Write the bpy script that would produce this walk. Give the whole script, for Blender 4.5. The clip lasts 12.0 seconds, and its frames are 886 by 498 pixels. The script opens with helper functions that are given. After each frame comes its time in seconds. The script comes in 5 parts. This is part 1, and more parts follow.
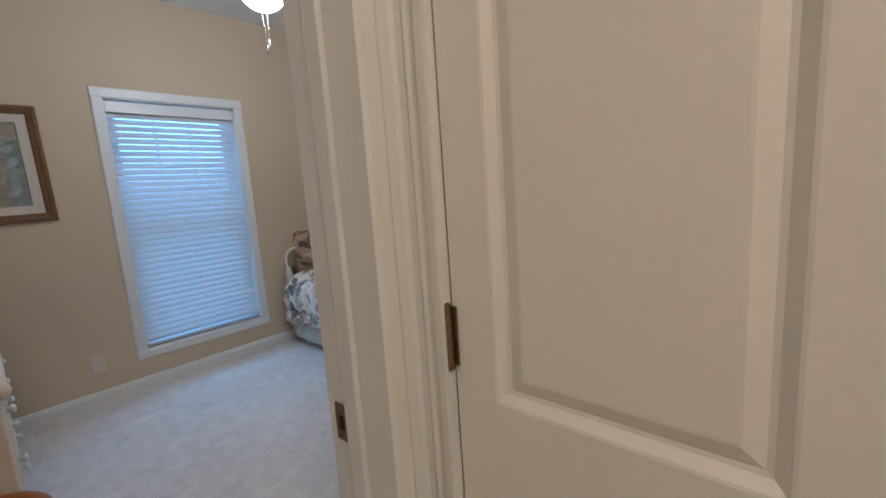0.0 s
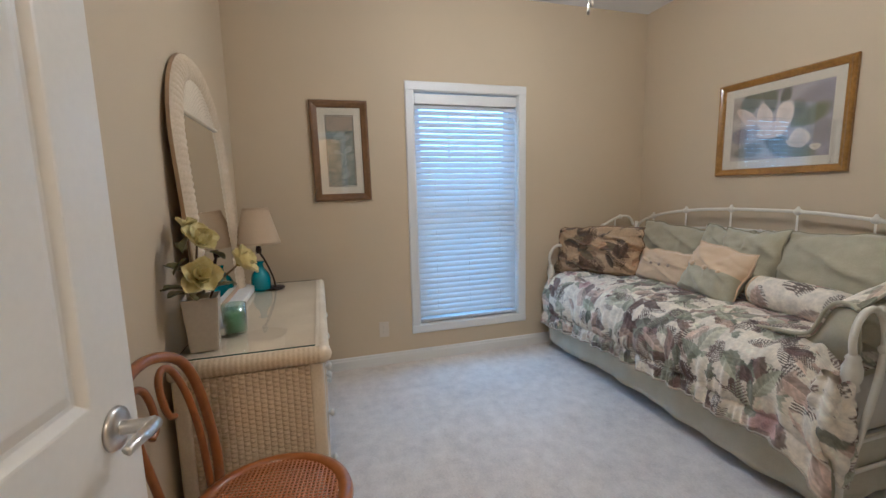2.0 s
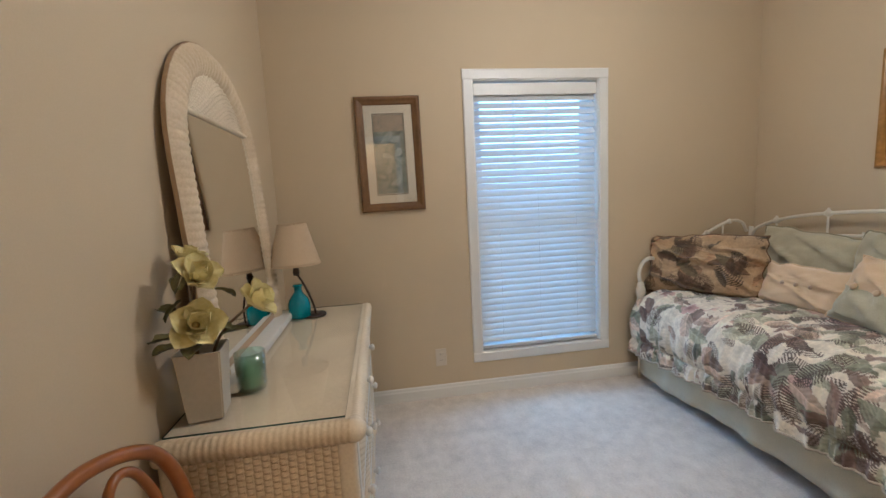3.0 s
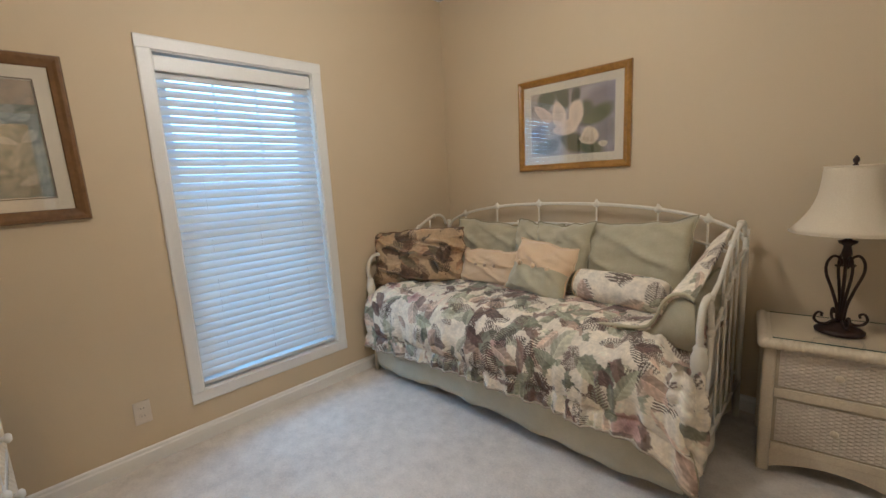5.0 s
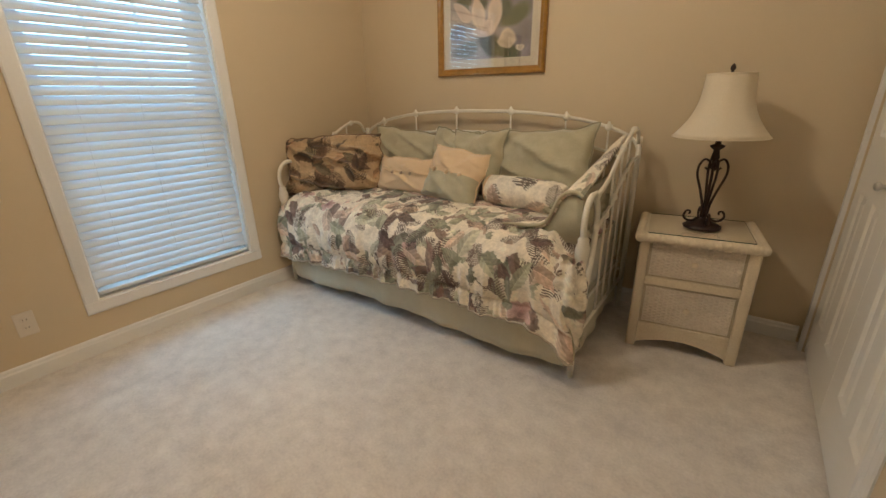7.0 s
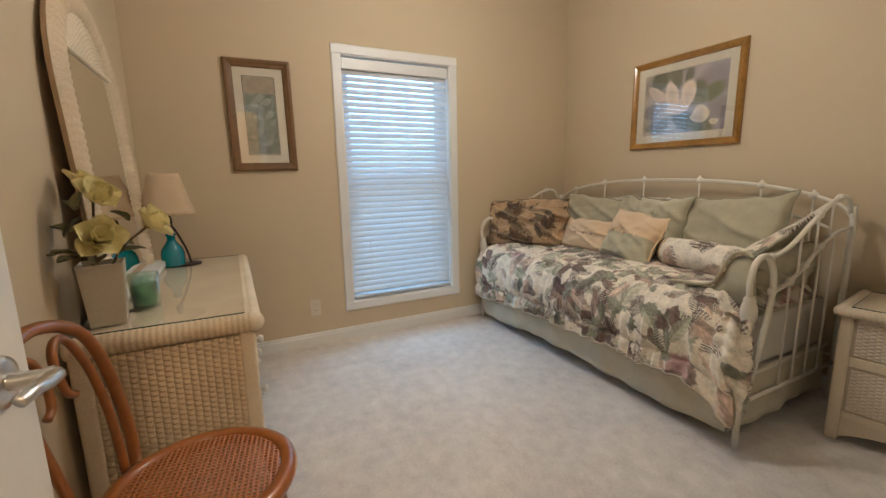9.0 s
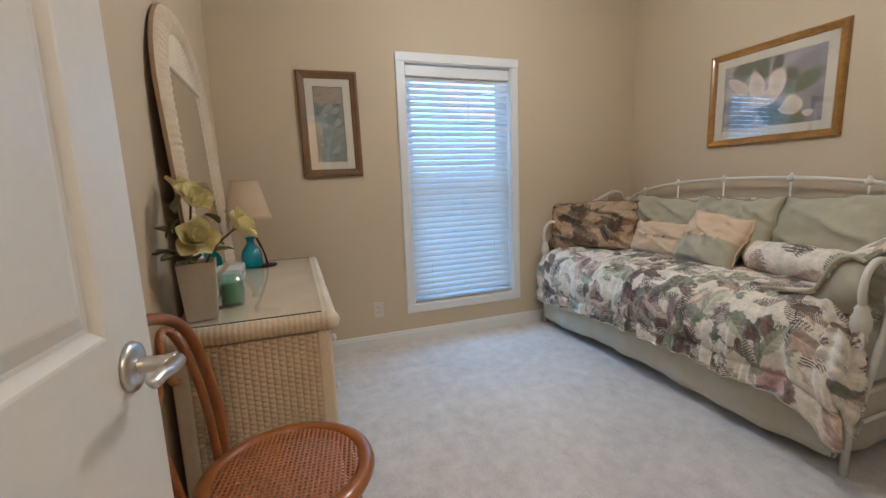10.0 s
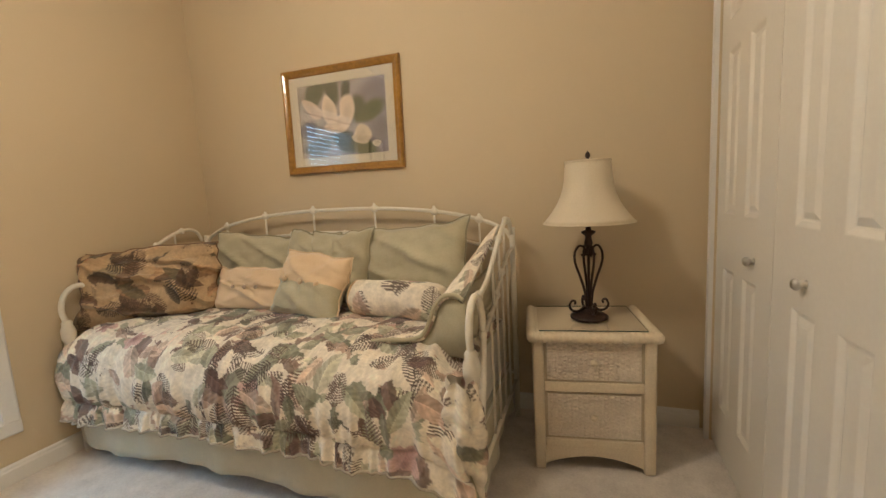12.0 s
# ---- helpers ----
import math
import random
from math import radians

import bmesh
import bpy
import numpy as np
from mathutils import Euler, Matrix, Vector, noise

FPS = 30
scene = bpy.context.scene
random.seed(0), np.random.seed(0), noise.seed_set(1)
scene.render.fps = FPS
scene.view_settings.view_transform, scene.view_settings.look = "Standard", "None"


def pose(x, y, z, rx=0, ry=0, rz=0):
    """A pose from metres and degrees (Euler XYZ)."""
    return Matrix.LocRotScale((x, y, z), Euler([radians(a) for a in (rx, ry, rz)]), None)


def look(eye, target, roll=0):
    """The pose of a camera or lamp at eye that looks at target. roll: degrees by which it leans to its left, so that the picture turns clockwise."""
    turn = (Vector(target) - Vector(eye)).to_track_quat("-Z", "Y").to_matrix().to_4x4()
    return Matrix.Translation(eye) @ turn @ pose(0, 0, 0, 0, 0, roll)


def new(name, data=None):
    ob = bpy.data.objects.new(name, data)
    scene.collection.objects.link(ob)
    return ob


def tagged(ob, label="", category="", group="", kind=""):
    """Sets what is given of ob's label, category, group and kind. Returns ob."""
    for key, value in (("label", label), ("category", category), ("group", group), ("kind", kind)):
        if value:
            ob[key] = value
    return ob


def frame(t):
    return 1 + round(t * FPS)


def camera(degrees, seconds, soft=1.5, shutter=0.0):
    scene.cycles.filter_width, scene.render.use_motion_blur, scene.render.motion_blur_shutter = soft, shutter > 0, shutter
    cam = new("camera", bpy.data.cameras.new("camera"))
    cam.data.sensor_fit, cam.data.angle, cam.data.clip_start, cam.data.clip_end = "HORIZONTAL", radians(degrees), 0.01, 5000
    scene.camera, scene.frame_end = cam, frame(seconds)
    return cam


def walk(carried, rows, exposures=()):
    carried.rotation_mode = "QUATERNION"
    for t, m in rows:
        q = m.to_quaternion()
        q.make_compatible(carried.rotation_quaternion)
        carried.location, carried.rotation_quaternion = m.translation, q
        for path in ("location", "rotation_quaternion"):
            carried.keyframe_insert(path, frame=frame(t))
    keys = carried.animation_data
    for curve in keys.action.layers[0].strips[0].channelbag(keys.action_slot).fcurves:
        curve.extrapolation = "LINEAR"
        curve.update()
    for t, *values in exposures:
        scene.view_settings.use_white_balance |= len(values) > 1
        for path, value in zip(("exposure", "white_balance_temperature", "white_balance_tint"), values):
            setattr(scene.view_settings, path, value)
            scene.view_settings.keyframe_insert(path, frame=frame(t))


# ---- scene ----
cam = camera(93.6, 12.0)
PATH = [
    (0, (-0.518, 0.923, 1.285), (-1.839, 2.393, 0.982), -3.9),
    (0.5, (-0.58, 0.978, 1.3), (-2.104, 2.245, 1.032), -3.2),
    (1, (-0.569, 1.013, 1.309), (-2.271, 2.033, 1.06), -1.8),
    (1.5, (-0.691, 0.967, 1.264), (-2.572, 1.592, 1.003), -2.1),
    (2, (-1.002, 0.907, 1.268), (-2.902, 1.47, 1.001), -1.4),
    (2.5, (-1.247, 0.952, 1.303), (-3.196, 1.322, 1.051), -2.7),
    (2.7, (-1.331, 0.992, 1.299), (-3.298, 1.257, 1.054), -3.0),
    (4.3, (-1.593, 0.989, 1.305), (-3.328, 1.947, 1.034), -2.7),
    (4.5, (-1.599, 1.008, 1.3), (-3.234, 2.128, 1.03), -2.8),
    (5, (-1.585, 1.038, 1.309), (-2.971, 2.443, 0.984), -3.3),
    (5.5, (-1.563, 1.094, 1.259), (-2.704, 2.676, 0.818), -3.5),
    (6, (-1.554, 1.126, 1.24), (-2.549, 2.769, 0.682), -3.6),
    (6.5, (-1.546, 1.121, 1.214), (-2.496, 2.757, 0.566), -2.8),
    (7, (-1.471, 1.08, 1.204), (-2.571, 2.603, 0.519), -1.2),
    (7.5, (-1.211, 1.033, 1.227), (-2.731, 2.185, 0.625), -0.1),
    (7.7, (-1.114, 1.043, 1.172), (-2.765, 2.049, 0.658), -0.1),
    (9.3, (-1.047, 0.829, 1.156), (-2.836, 1.671, 0.852), -1.4),
    (9.5, (-1.063, 0.818, 1.144), (-2.883, 1.596, 0.858), -1.6),
    (10, (-1.084, 0.812, 1.147), (-2.949, 1.467, 0.844), -2.2),
    (10.5, (-1.112, 0.905, 1.171), (-2.924, 1.669, 0.809), -2.0),
    (11, (-1.206, 1.026, 1.14), (-2.807, 2.167, 0.773), -1.7),
    (11.5, (-1.406, 1.179, 1.177), (-2.617, 2.737, 0.85), -2.5),
    (12, (-1.578, 1.458, 1.158), (-2.238, 3.329, 0.909), -3.1),
]
EXPOSURES = [(0.0, -0.52, 4350, 10), (0.5, -0.5, 4550, 10), (1.2, -0.42, 4550, 10), (1.6, -0.3, 4450, 10), (2.0, -0.1, 4650, 10), (2.7, -0.05, 4900, 10), (4.5, -0.07, 5100, 10), (5.5, -0.1, 5400, 10), (6.5, -0.11, 6050, 10),
             (7.5, -0.08, 6100, 10), (9.5, -0.02, 5050, 10), (10.2, -0.06, 4750, 10), (11.2, -0.04, 4950, 10), (11.5, -0.04, 5100, 10), (12.0, 0.12, 6100, 10)]
walk(cam, [(t, look(eye, target, roll)) for t, eye, target, roll in PATH], EXPOSURES)

# ---- sky and large lights ----
world = bpy.data.worlds.new("sky")
scene.world = world
world.use_nodes = True
wn = world.node_tree
sky = wn.nodes.new("ShaderNodeTexSky")
sky.sky_type, sky.sun_disc = "NISHITA", False
sky.sun_elevation, sky.sun_rotation = radians(48), radians(100)
wn.links.new(sky.outputs[0], wn.nodes["Background"].inputs[0])
wn.nodes["Background"].inputs[1].default_value = 0.15


def lamp(name, kind, m, energy, color, **settings):
    data = bpy.data.lights.new(name, kind)
    data.energy, data.color = energy, color
    for key, value in settings.items():
        setattr(data, key, value)
    ob = new(name, data)
    ob.matrix_world = m
    return ob


lamp("sun", "SUN", look((6, 1, 7), (-3, 2, 0)), 2.0, (1.0, 0.95, 0.88), angle=radians(0.5))
# daylight of the sky in the window's opening, outside the blinds
lamp("window_daylight", "AREA", look((-4.185, 2.012, 1.14), (-3.0, 2.012, 1.14)), 21.0, (0.42, 0.72, 1.0),
     shape="RECTANGLE", size=0.82, size_y=1.72)

# ---- materials ----


def material(name):
    m = bpy.data.materials.new(name)
    m.use_nodes = True
    return m, m.node_tree, m.node_tree.nodes["Principled BSDF"]


def node(tree, kind, **values):
    n = tree.nodes.new(kind)
    for key, value in values.items():
        if key in n.inputs.keys():
            n.inputs[key].default_value = value
        else:
            setattr(n, key, value)
    return n


def ramp(tree, fac, stops, mode="LINEAR"):
    r = tree.nodes.new("ShaderNodeValToRGB")
    r.color_ramp.interpolation = mode
    while len(r.color_ramp.elements) < len(stops):
        r.color_ramp.elements.new(0.5)
    for e, (p, c) in zip(r.color_ramp.elements, stops):
        e.position, e.color = p, (*c, 1)
    tree.links.new(fac, r.inputs[0])
    return r.outputs[0]


def surface(name, low, high, rough=0.6, big=1.5, fine=60.0, bump=0.1, depth=0.002, metal=0.0, sheen=0.0, coat=0.0, stretch=(1, 1, 1), span=(0.3, 0.7)):
    """Colour between low and high by a broad noise and a fine grain, with a relief of the grain."""
    m, t, b = material(name)
    co = node(t, "ShaderNodeTexCoord")
    mp = node(t, "ShaderNodeMapping")
    mp.inputs["Scale"].default_value = stretch
    t.links.new(co.outputs["Object"], mp.inputs[0])
    n1 = node(t, "ShaderNodeTexNoise", Scale=big, Detail=4.0)
    n2 = node(t, "ShaderNodeTexNoise", Scale=fine, Detail=3.0)
    mix = node(t, "ShaderNodeMath", operation="MULTIPLY_ADD")
    mix.inputs[1].default_value = 0.45
    half = node(t, "ShaderNodeMath", operation="MULTIPLY")
    half.inputs[1].default_value = 0.55
    t.links.new(mp.outputs[0], n1.inputs["Vector"])
    t.links.new(mp.outputs[0], n2.inputs["Vector"])
    t.links.new(n1.outputs["Fac"], half.inputs[0])
    t.links.new(n2.outputs["Fac"], mix.inputs[0])
    t.links.new(half.outputs[0], mix.inputs[2])
    t.links.new(ramp(t, mix.outputs[0], [(span[0], low), (span[1], high)]), b.inputs["Base Color"])
    b.inputs["Roughness"].default_value = rough
    b.inputs["Metallic"].default_value = metal
    b.inputs["Sheen Weight"].default_value = sheen
    b.inputs["Coat Weight"].default_value = coat
    if bump:
        bp = node(t, "ShaderNodeBump", Strength=bump, Distance=depth)
        t.links.new(n2.outputs["Fac"], bp.inputs["Height"])
        t.links.new(bp.outputs[0], b.inputs["Normal"])
    return m


WALL = surface("wall_paint", (0.56, 0.45, 0.295), (0.60, 0.486, 0.325), 0.75, 0.8, 220, 0.12, 0.0012)
CEILING = surface("ceiling_paint", (0.74, 0.73, 0.71), (0.8, 0.79, 0.77), 0.9, 1.0, 120, 0.3, 0.002)
TRIM = surface("trim_paint", (0.72, 0.70, 0.66), (0.77, 0.75, 0.71), 0.38, 1.2, 90, 0.05, 0.001)
CARPET, ct, cb = material("carpet_pile")
cco = node(ct, "ShaderNodeTexCoord")
tones = []
for scale, detail, weight in ((2.2, 3.0, 0.30), (13.0, 5.0, 0.42), (95.0, 3.0, 0.28)):
    cn = node(ct, "ShaderNodeTexNoise", Scale=scale, Detail=detail, Roughness=0.6)
    ct.links.new(cco.outputs["Object"], cn.inputs["Vector"])
    cm = node(ct, "ShaderNodeMath", operation="MULTIPLY_ADD")
    cm.inputs[1].default_value, cm.inputs[2].default_value = weight, 0.0
    ct.links.new(cn.outputs["Fac"], cm.inputs[0])
    if tones:
        ct.links.new(tones[-1], cm.inputs[2])
    tones.append(cm.outputs[0])
ct.links.new(ramp(ct, tones[-1], [(0.38, (0.63, 0.565, 0.50)), (0.50, (0.76, 0.69, 0.615)), (0.62, (0.87, 0.80, 0.72))]), cb.inputs["Base Color"])
cb.inputs["Roughness"].default_value = 1.0
cb.inputs["Sheen Weight"].default_value = 0.2
cpile = node(ct, "ShaderNodeTexNoise", Scale=330.0, Detail=3.0)
ct.links.new(cco.outputs["Object"], cpile.inputs["Vector"])
ctuft = node(ct, "ShaderNodeMath", operation="MULTIPLY_ADD")
ctuft.inputs[1].default_value = 0.5
ct.links.new(cpile.outputs["Fac"], ctuft.inputs[0])
ct.links.new(tones[-1], ctuft.inputs[2])
cbump = node(ct, "ShaderNodeBump", Strength=1.0, Distance=0.008)
ct.links.new(ctuft.outputs[0], cbump.inputs["Height"])
ct.links.new(cbump.outputs[0], cb.inputs["Normal"])
WHITE_PLASTIC = surface("white_plastic", (0.76, 0.75, 0.72), (0.8, 0.79, 0.76), 0.35, 3, 100, 0.0)
NICKEL = surface("brushed_nickel", (0.55, 0.53, 0.50), (0.68, 0.66, 0.62), 0.28, 4, 200, 0.05, 0.0005, metal=1.0)
AGED_BRASS = surface("aged_brass", (0.20, 0.15, 0.09), (0.34, 0.27, 0.17), 0.42, 15, 200, 0.1, 0.0005, metal=1.0)
WHITE_IRON = surface("cream_enamelled_iron", (0.70, 0.65, 0.54), (0.78, 0.73, 0.62), 0.4, 3, 60, 0.06, 0.001)
DARK_IRON = surface("dark_bronze_iron", (0.018, 0.010, 0.008), (0.05, 0.026, 0.018), 0.5, 12, 90, 0.2, 0.001, metal=0.4)
SAGE = surface("sage_linen", (0.42, 0.378, 0.25), (0.52, 0.47, 0.325), 0.9, 14, 200, 0.35, 0.0012, sheen=0.2)
CREAM_CLOTH = surface("cream_linen", (0.63, 0.455, 0.27), (0.74, 0.555, 0.355), 0.9, 4, 260, 0.35, 0.0012, sheen=0.2)
WICKER = surface("white_wicker", (0.60, 0.50, 0.36), (0.77, 0.67, 0.50), 0.62, 5, 140, 0.3, 0.001)
WICKER_TAN = surface("tan_wicker", (0.54, 0.46, 0.36), (0.74, 0.65, 0.53), 0.65, 5, 140, 0.3, 0.001)
# wicker yellowed for the warm hall light on the door-side pieces
WICKER_WARM_LIT = surface("warm_lit_wicker", (0.50, 0.395, 0.255), (0.71, 0.575, 0.39), 0.6, 5, 140, 0.3, 0.001)
# darker wicker copy for carcasses and drawer boxes: recess shade put into the colour
WICKER_SHADE = surface("shaded_wicker", (0.40, 0.33, 0.23), (0.50, 0.42, 0.30), 0.8, 5, 140, 0.2, 0.001)


# ---- mesh helpers ----
def part(name, bm, mat, parent=None, label="", smooth=False):
    """Links a bmesh as one mesh object under a thing or a part."""
    me = bpy.data.meshes.new(name)
    bm.normal_update()
    bm.to_mesh(me)
    bm.free()
    if smooth:
        for p in me.polygons:
            p.use_smooth = True
    for mm in (mat if isinstance(mat, (list, tuple)) else [mat]):
        me.materials.append(mm)
    ob = new(name, me)
    if parent is not None:
        ob.parent = parent
    if label:
        ob["label"] = label
    return ob


def thing(name, label, category, group="", kind=""):
    return tagged(new(name), label, category, group, kind)


def add_box(bm, x0, x1, y0, y1, z0, z1, bevel=0.0, seg=2, m=None):
    made = bmesh.ops.create_cube(bm, size=1.0)["verts"]
    bmesh.ops.transform(bm, verts=made, matrix=Matrix.Translation(((x0 + x1) / 2, (y0 + y1) / 2, (z0 + z1) / 2)) @ Matrix.Diagonal((abs(x1 - x0), abs(y1 - y0), abs(z1 - z0), 1)))
    if bevel:
        edges = list({e for v in made for e in v.link_edges})
        r = bmesh.ops.bevel(bm, geom=edges, offset=bevel, segments=seg, affect="EDGES", profile=0.6)
        made = list({v for f in r["faces"] for v in f.verts} | {v for v in made if v.is_valid})
    if m is not None:
        bmesh.ops.transform(bm, verts=made, matrix=m)
    return made


def box(x0, x1, y0, y1, z0, z1, bevel=0.0, seg=2):
    bm = bmesh.new()
    add_box(bm, x0, x1, y0, y1, z0, z1, bevel, seg)
    return bm


def lathe(profile, n=24, close=False, bm=None, m=None):
    """Turns (radius, height) pairs round the z axis."""
    bm = bm or bmesh.new()
    m = m or Matrix.Identity(4)
    rings = []
    for r, z in profile:
        if r < 1e-5:
            rings.append([bm.verts.new(m @ Vector((0, 0, z)))])
        else:
            rings.append([bm.verts.new(m @ Vector((r * math.cos(a), r * math.sin(a), z))) for a in [2 * math.pi * k / n for k in range(n)]])
    pairs = list(zip(rings, rings[1:])) + ([(rings[-1], rings[0])] if close else [])
    for a, b in pairs:
        for k in range(n):
            q = [a[k % len(a)], a[(k + 1) % len(a)], b[(k + 1) % len(b)], b[k % len(b)]]
            q = list(dict.fromkeys(q))
            if len(q) > 2:
                bm.faces.new(q)
    return bm


def spline(points, n=8):
    """A smooth line through the points (Catmull-Rom)."""
    p = [Vector(q) for q in points]
    p = [2 * p[0] - p[1]] + p + [2 * p[-1] - p[-2]]
    out = []
    for i in range(1, len(p) - 2):
        for k in range(n):
            t = k / n
            out.append(0.5 * (2 * p[i] + (p[i + 1] - p[i - 1]) * t + (2 * p[i - 1] - 5 * p[i] + 4 * p[i + 1] - p[i + 2]) * t * t
                              + (3 * p[i] - p[i - 1] - 3 * p[i + 1] + p[i + 2]) * t ** 3))
    return out + [p[-2]]


def tube(points, radius, sides=10, bm=None, flat=1.0):
    """A round bar along the points; radius is a number or a function of 0..1."""
    bm = bm or bmesh.new()
    pts = [Vector(q) for q in points]
    up = None
    rings = []
    for i, p in enumerate(pts):
        d = (pts[min(i + 1, len(pts) - 1)] - pts[max(i - 1, 0)]).normalized()
        if up is None:
            up = d.orthogonal().normalized()
        up = (up - d * up.dot(d)).normalized()
        side = d.cross(up)
        r = radius(i / max(1, len(pts) - 1)) if callable(radius) else radius
        rings.append([bm.verts.new(p + r * (math.cos(a) * up + flat * math.sin(a) * side)) for a in [2 * math.pi * k / sides for k in range(sides)]])
    for a, b in zip(rings, rings[1:]):
        for k in range(sides):
            bm.faces.new((a[k], a[(k + 1) % sides], b[(k + 1) % sides], b[k]))
    bm.faces.new(rings[0][::-1])
    bm.faces.new(rings[-1])
    return bm


def ball(bm, c, r, n=10, sz=1.0):
    return lathe([(r * math.sin(math.pi * k / 8), -r * sz * math.cos(math.pi * k / 8)) for k in range(9)], n, bm=bm, m=Matrix.Translation(c))


# ---- the large structure ----
FAN_GLOW, HALL_GLOW_STRENGTH = 84.0, 114.0
WEST, EAST, SOUTH, NORTH, TOP = -4.0, -1.07, 0.40, 3.60, 2.68
HALL_W, HALL_N, HALL_E, HALL_S = -0.95, 1.350, 0.75, 0.10
DOOR_S, DOOR_N, DOOR_H = 0.525, 1.256, 2.04


def structure(name, bm, mat, label, category):
    return tagged(part(name, bm, mat), label, category, kind="structure")


structure("floor", box(-4.3, 1.0, -0.2, 3.9, -0.1, 0), CARPET, "light beige cut-pile wall-to-wall carpet", "floor")
structure("ceiling", box(-4.3, 1.0, -0.2, 3.9, TOP, TOP + 0.1), CEILING, "white painted textured ceiling", "ceiling")

WY0, WY1, WZ0, WZ1 = 1.600, 2.424, 0.275, 1.995   # the window's opening
bm = box(WEST - 0.2, WEST, -0.2, WY0, 0, TOP)
add_box(bm, WEST - 0.2, WEST, WY1, 3.8, 0, TOP)
add_box(bm, WEST - 0.2, WEST, WY0, WY1, 0, WZ0)
add_box(bm, WEST - 0.2, WEST, WY0, WY1, WZ1, TOP)
structure("wall_west", bm, WALL, "beige painted wall with a tall window", "wall")
structure("wall_north", box(WEST, EAST + 0.8, NORTH, NORTH + 0.15, 0, TOP), WALL, "beige painted wall behind the daybed", "wall")
structure("wall_south", box(WEST, EAST, SOUTH - 0.15, SOUTH, 0, TOP), WALL, "beige painted wall behind the dresser", "wall")
CL0, CL1, CLH = 2.345, 3.505, 2.04                 # the closet's opening
bm = box(EAST, HALL_W, SOUTH - 0.15, DOOR_S, 0, TOP)
add_box(bm, EAST, HALL_W, DOOR_S, DOOR_N, DOOR_H, TOP)
add_box(bm, EAST, HALL_W, DOOR_N, CL0, 0, TOP)
add_box(bm, EAST, HALL_W, CL0, CL1, CLH, TOP)
add_box(bm, EAST, HALL_W, CL1, NORTH, 0, TOP)
structure("wall_east", bm, WALL, "beige painted wall with a doorway and a closet", "wall")
HD0, HD1 = -0.893, -0.05                            # the hall door's opening
bm = box(HALL_W, HD0, HALL_N, HALL_N + 0.12, 0, TOP)
add_box(bm, HD1, HALL_E + 0.12, HALL_N, HALL_N + 0.12, 0, TOP)
add_box(bm, HD0, HD1, HALL_N, HALL_N + 0.12, DOOR_H, TOP)
structure("wall_hall_north", bm, WALL, "beige painted hall wall with a closed door", "wall")
structure("wall_hall_east", box(HALL_E, HALL_E + 0.12, HALL_S, HALL_N, 0, TOP), WALL, "beige painted hall wall", "wall")
structure("wall_hall_south", box(HALL_W, HALL_E + 0.12, HALL_S - 0.12, HALL_S, 0, TOP), WALL, "beige painted hall wall", "wall")
structure("wall_closet_back", box(-0.34, -0.27, HALL_N + 0.12, NORTH, 0, TOP), WALL, "plain wall inside the closet", "wall")


# ---- trim, doors and window of the shell ----
def molding(points, profile, bm=None):
    """A straight strip: profile is (out, along-height) pairs; points give start, end, out direction and up direction."""
    bm = bm or bmesh.new()
    a, b, out, up = [Vector(q) for q in points]
    ends = [[bm.verts.new(e + out * o + up * h) for o, h in profile] for e in (a, b)]
    n = len(profile)
    for k in range(n):
        bm.faces.new((ends[0][k], ends[0][(k + 1) % n], ends[1][(k + 1) % n], ends[1][k]))
    bm.faces.new(ends[0][::-1])
    bm.faces.new(ends[1])
    bmesh.ops.recalc_face_normals(bm, faces=bm.faces)
    return bm


BASE = [(0, 0), (0.013, 0), (0.013, 0.062), (0.009, 0.07), (0.008, 0.08), (0.003, 0.088), (0, 0.088)]
for a, b, out in [((WEST, SOUTH, 0), (WEST, NORTH, 0), (1, 0, 0)), ((WEST + 0.013, NORTH, 0), (EAST - 0.02, NORTH, 0), (0, -1, 0)),
                  ((WEST + 0.013, SOUTH, 0), (EAST, SOUTH, 0), (0, 1, 0)), ((EAST, 1.325, 0), (EAST, 2.28, 0), (-1, 0, 0)),
                  ((HALL_W + 0.0, HALL_S, 0), (HALL_E, HALL_S, 0), (0, 1, 0)), ((HALL_E, HALL_S + 0.013, 0), (HALL_E, HALL_N, 0), (-1, 0, 0))]:
    structure("baseboard", molding((a, b, out, (0, 0, 1)), BASE), TRIM, "white painted wooden baseboard", "baseboard")

CASING = [(0, 0), (0.016, 0), (0.018, 0.006), (0.017, 0.022), (0.011, 0.028), (0.011, 0.040), (0.014, 0.046), (0.010, 0.058), (0.005, 0.064), (0, 0.064)]


FLAT = [(0, 0), (0.010, 0), (0.013, 0.004), (0.013, 0.056), (0.009, 0.064), (0, 0.064)]


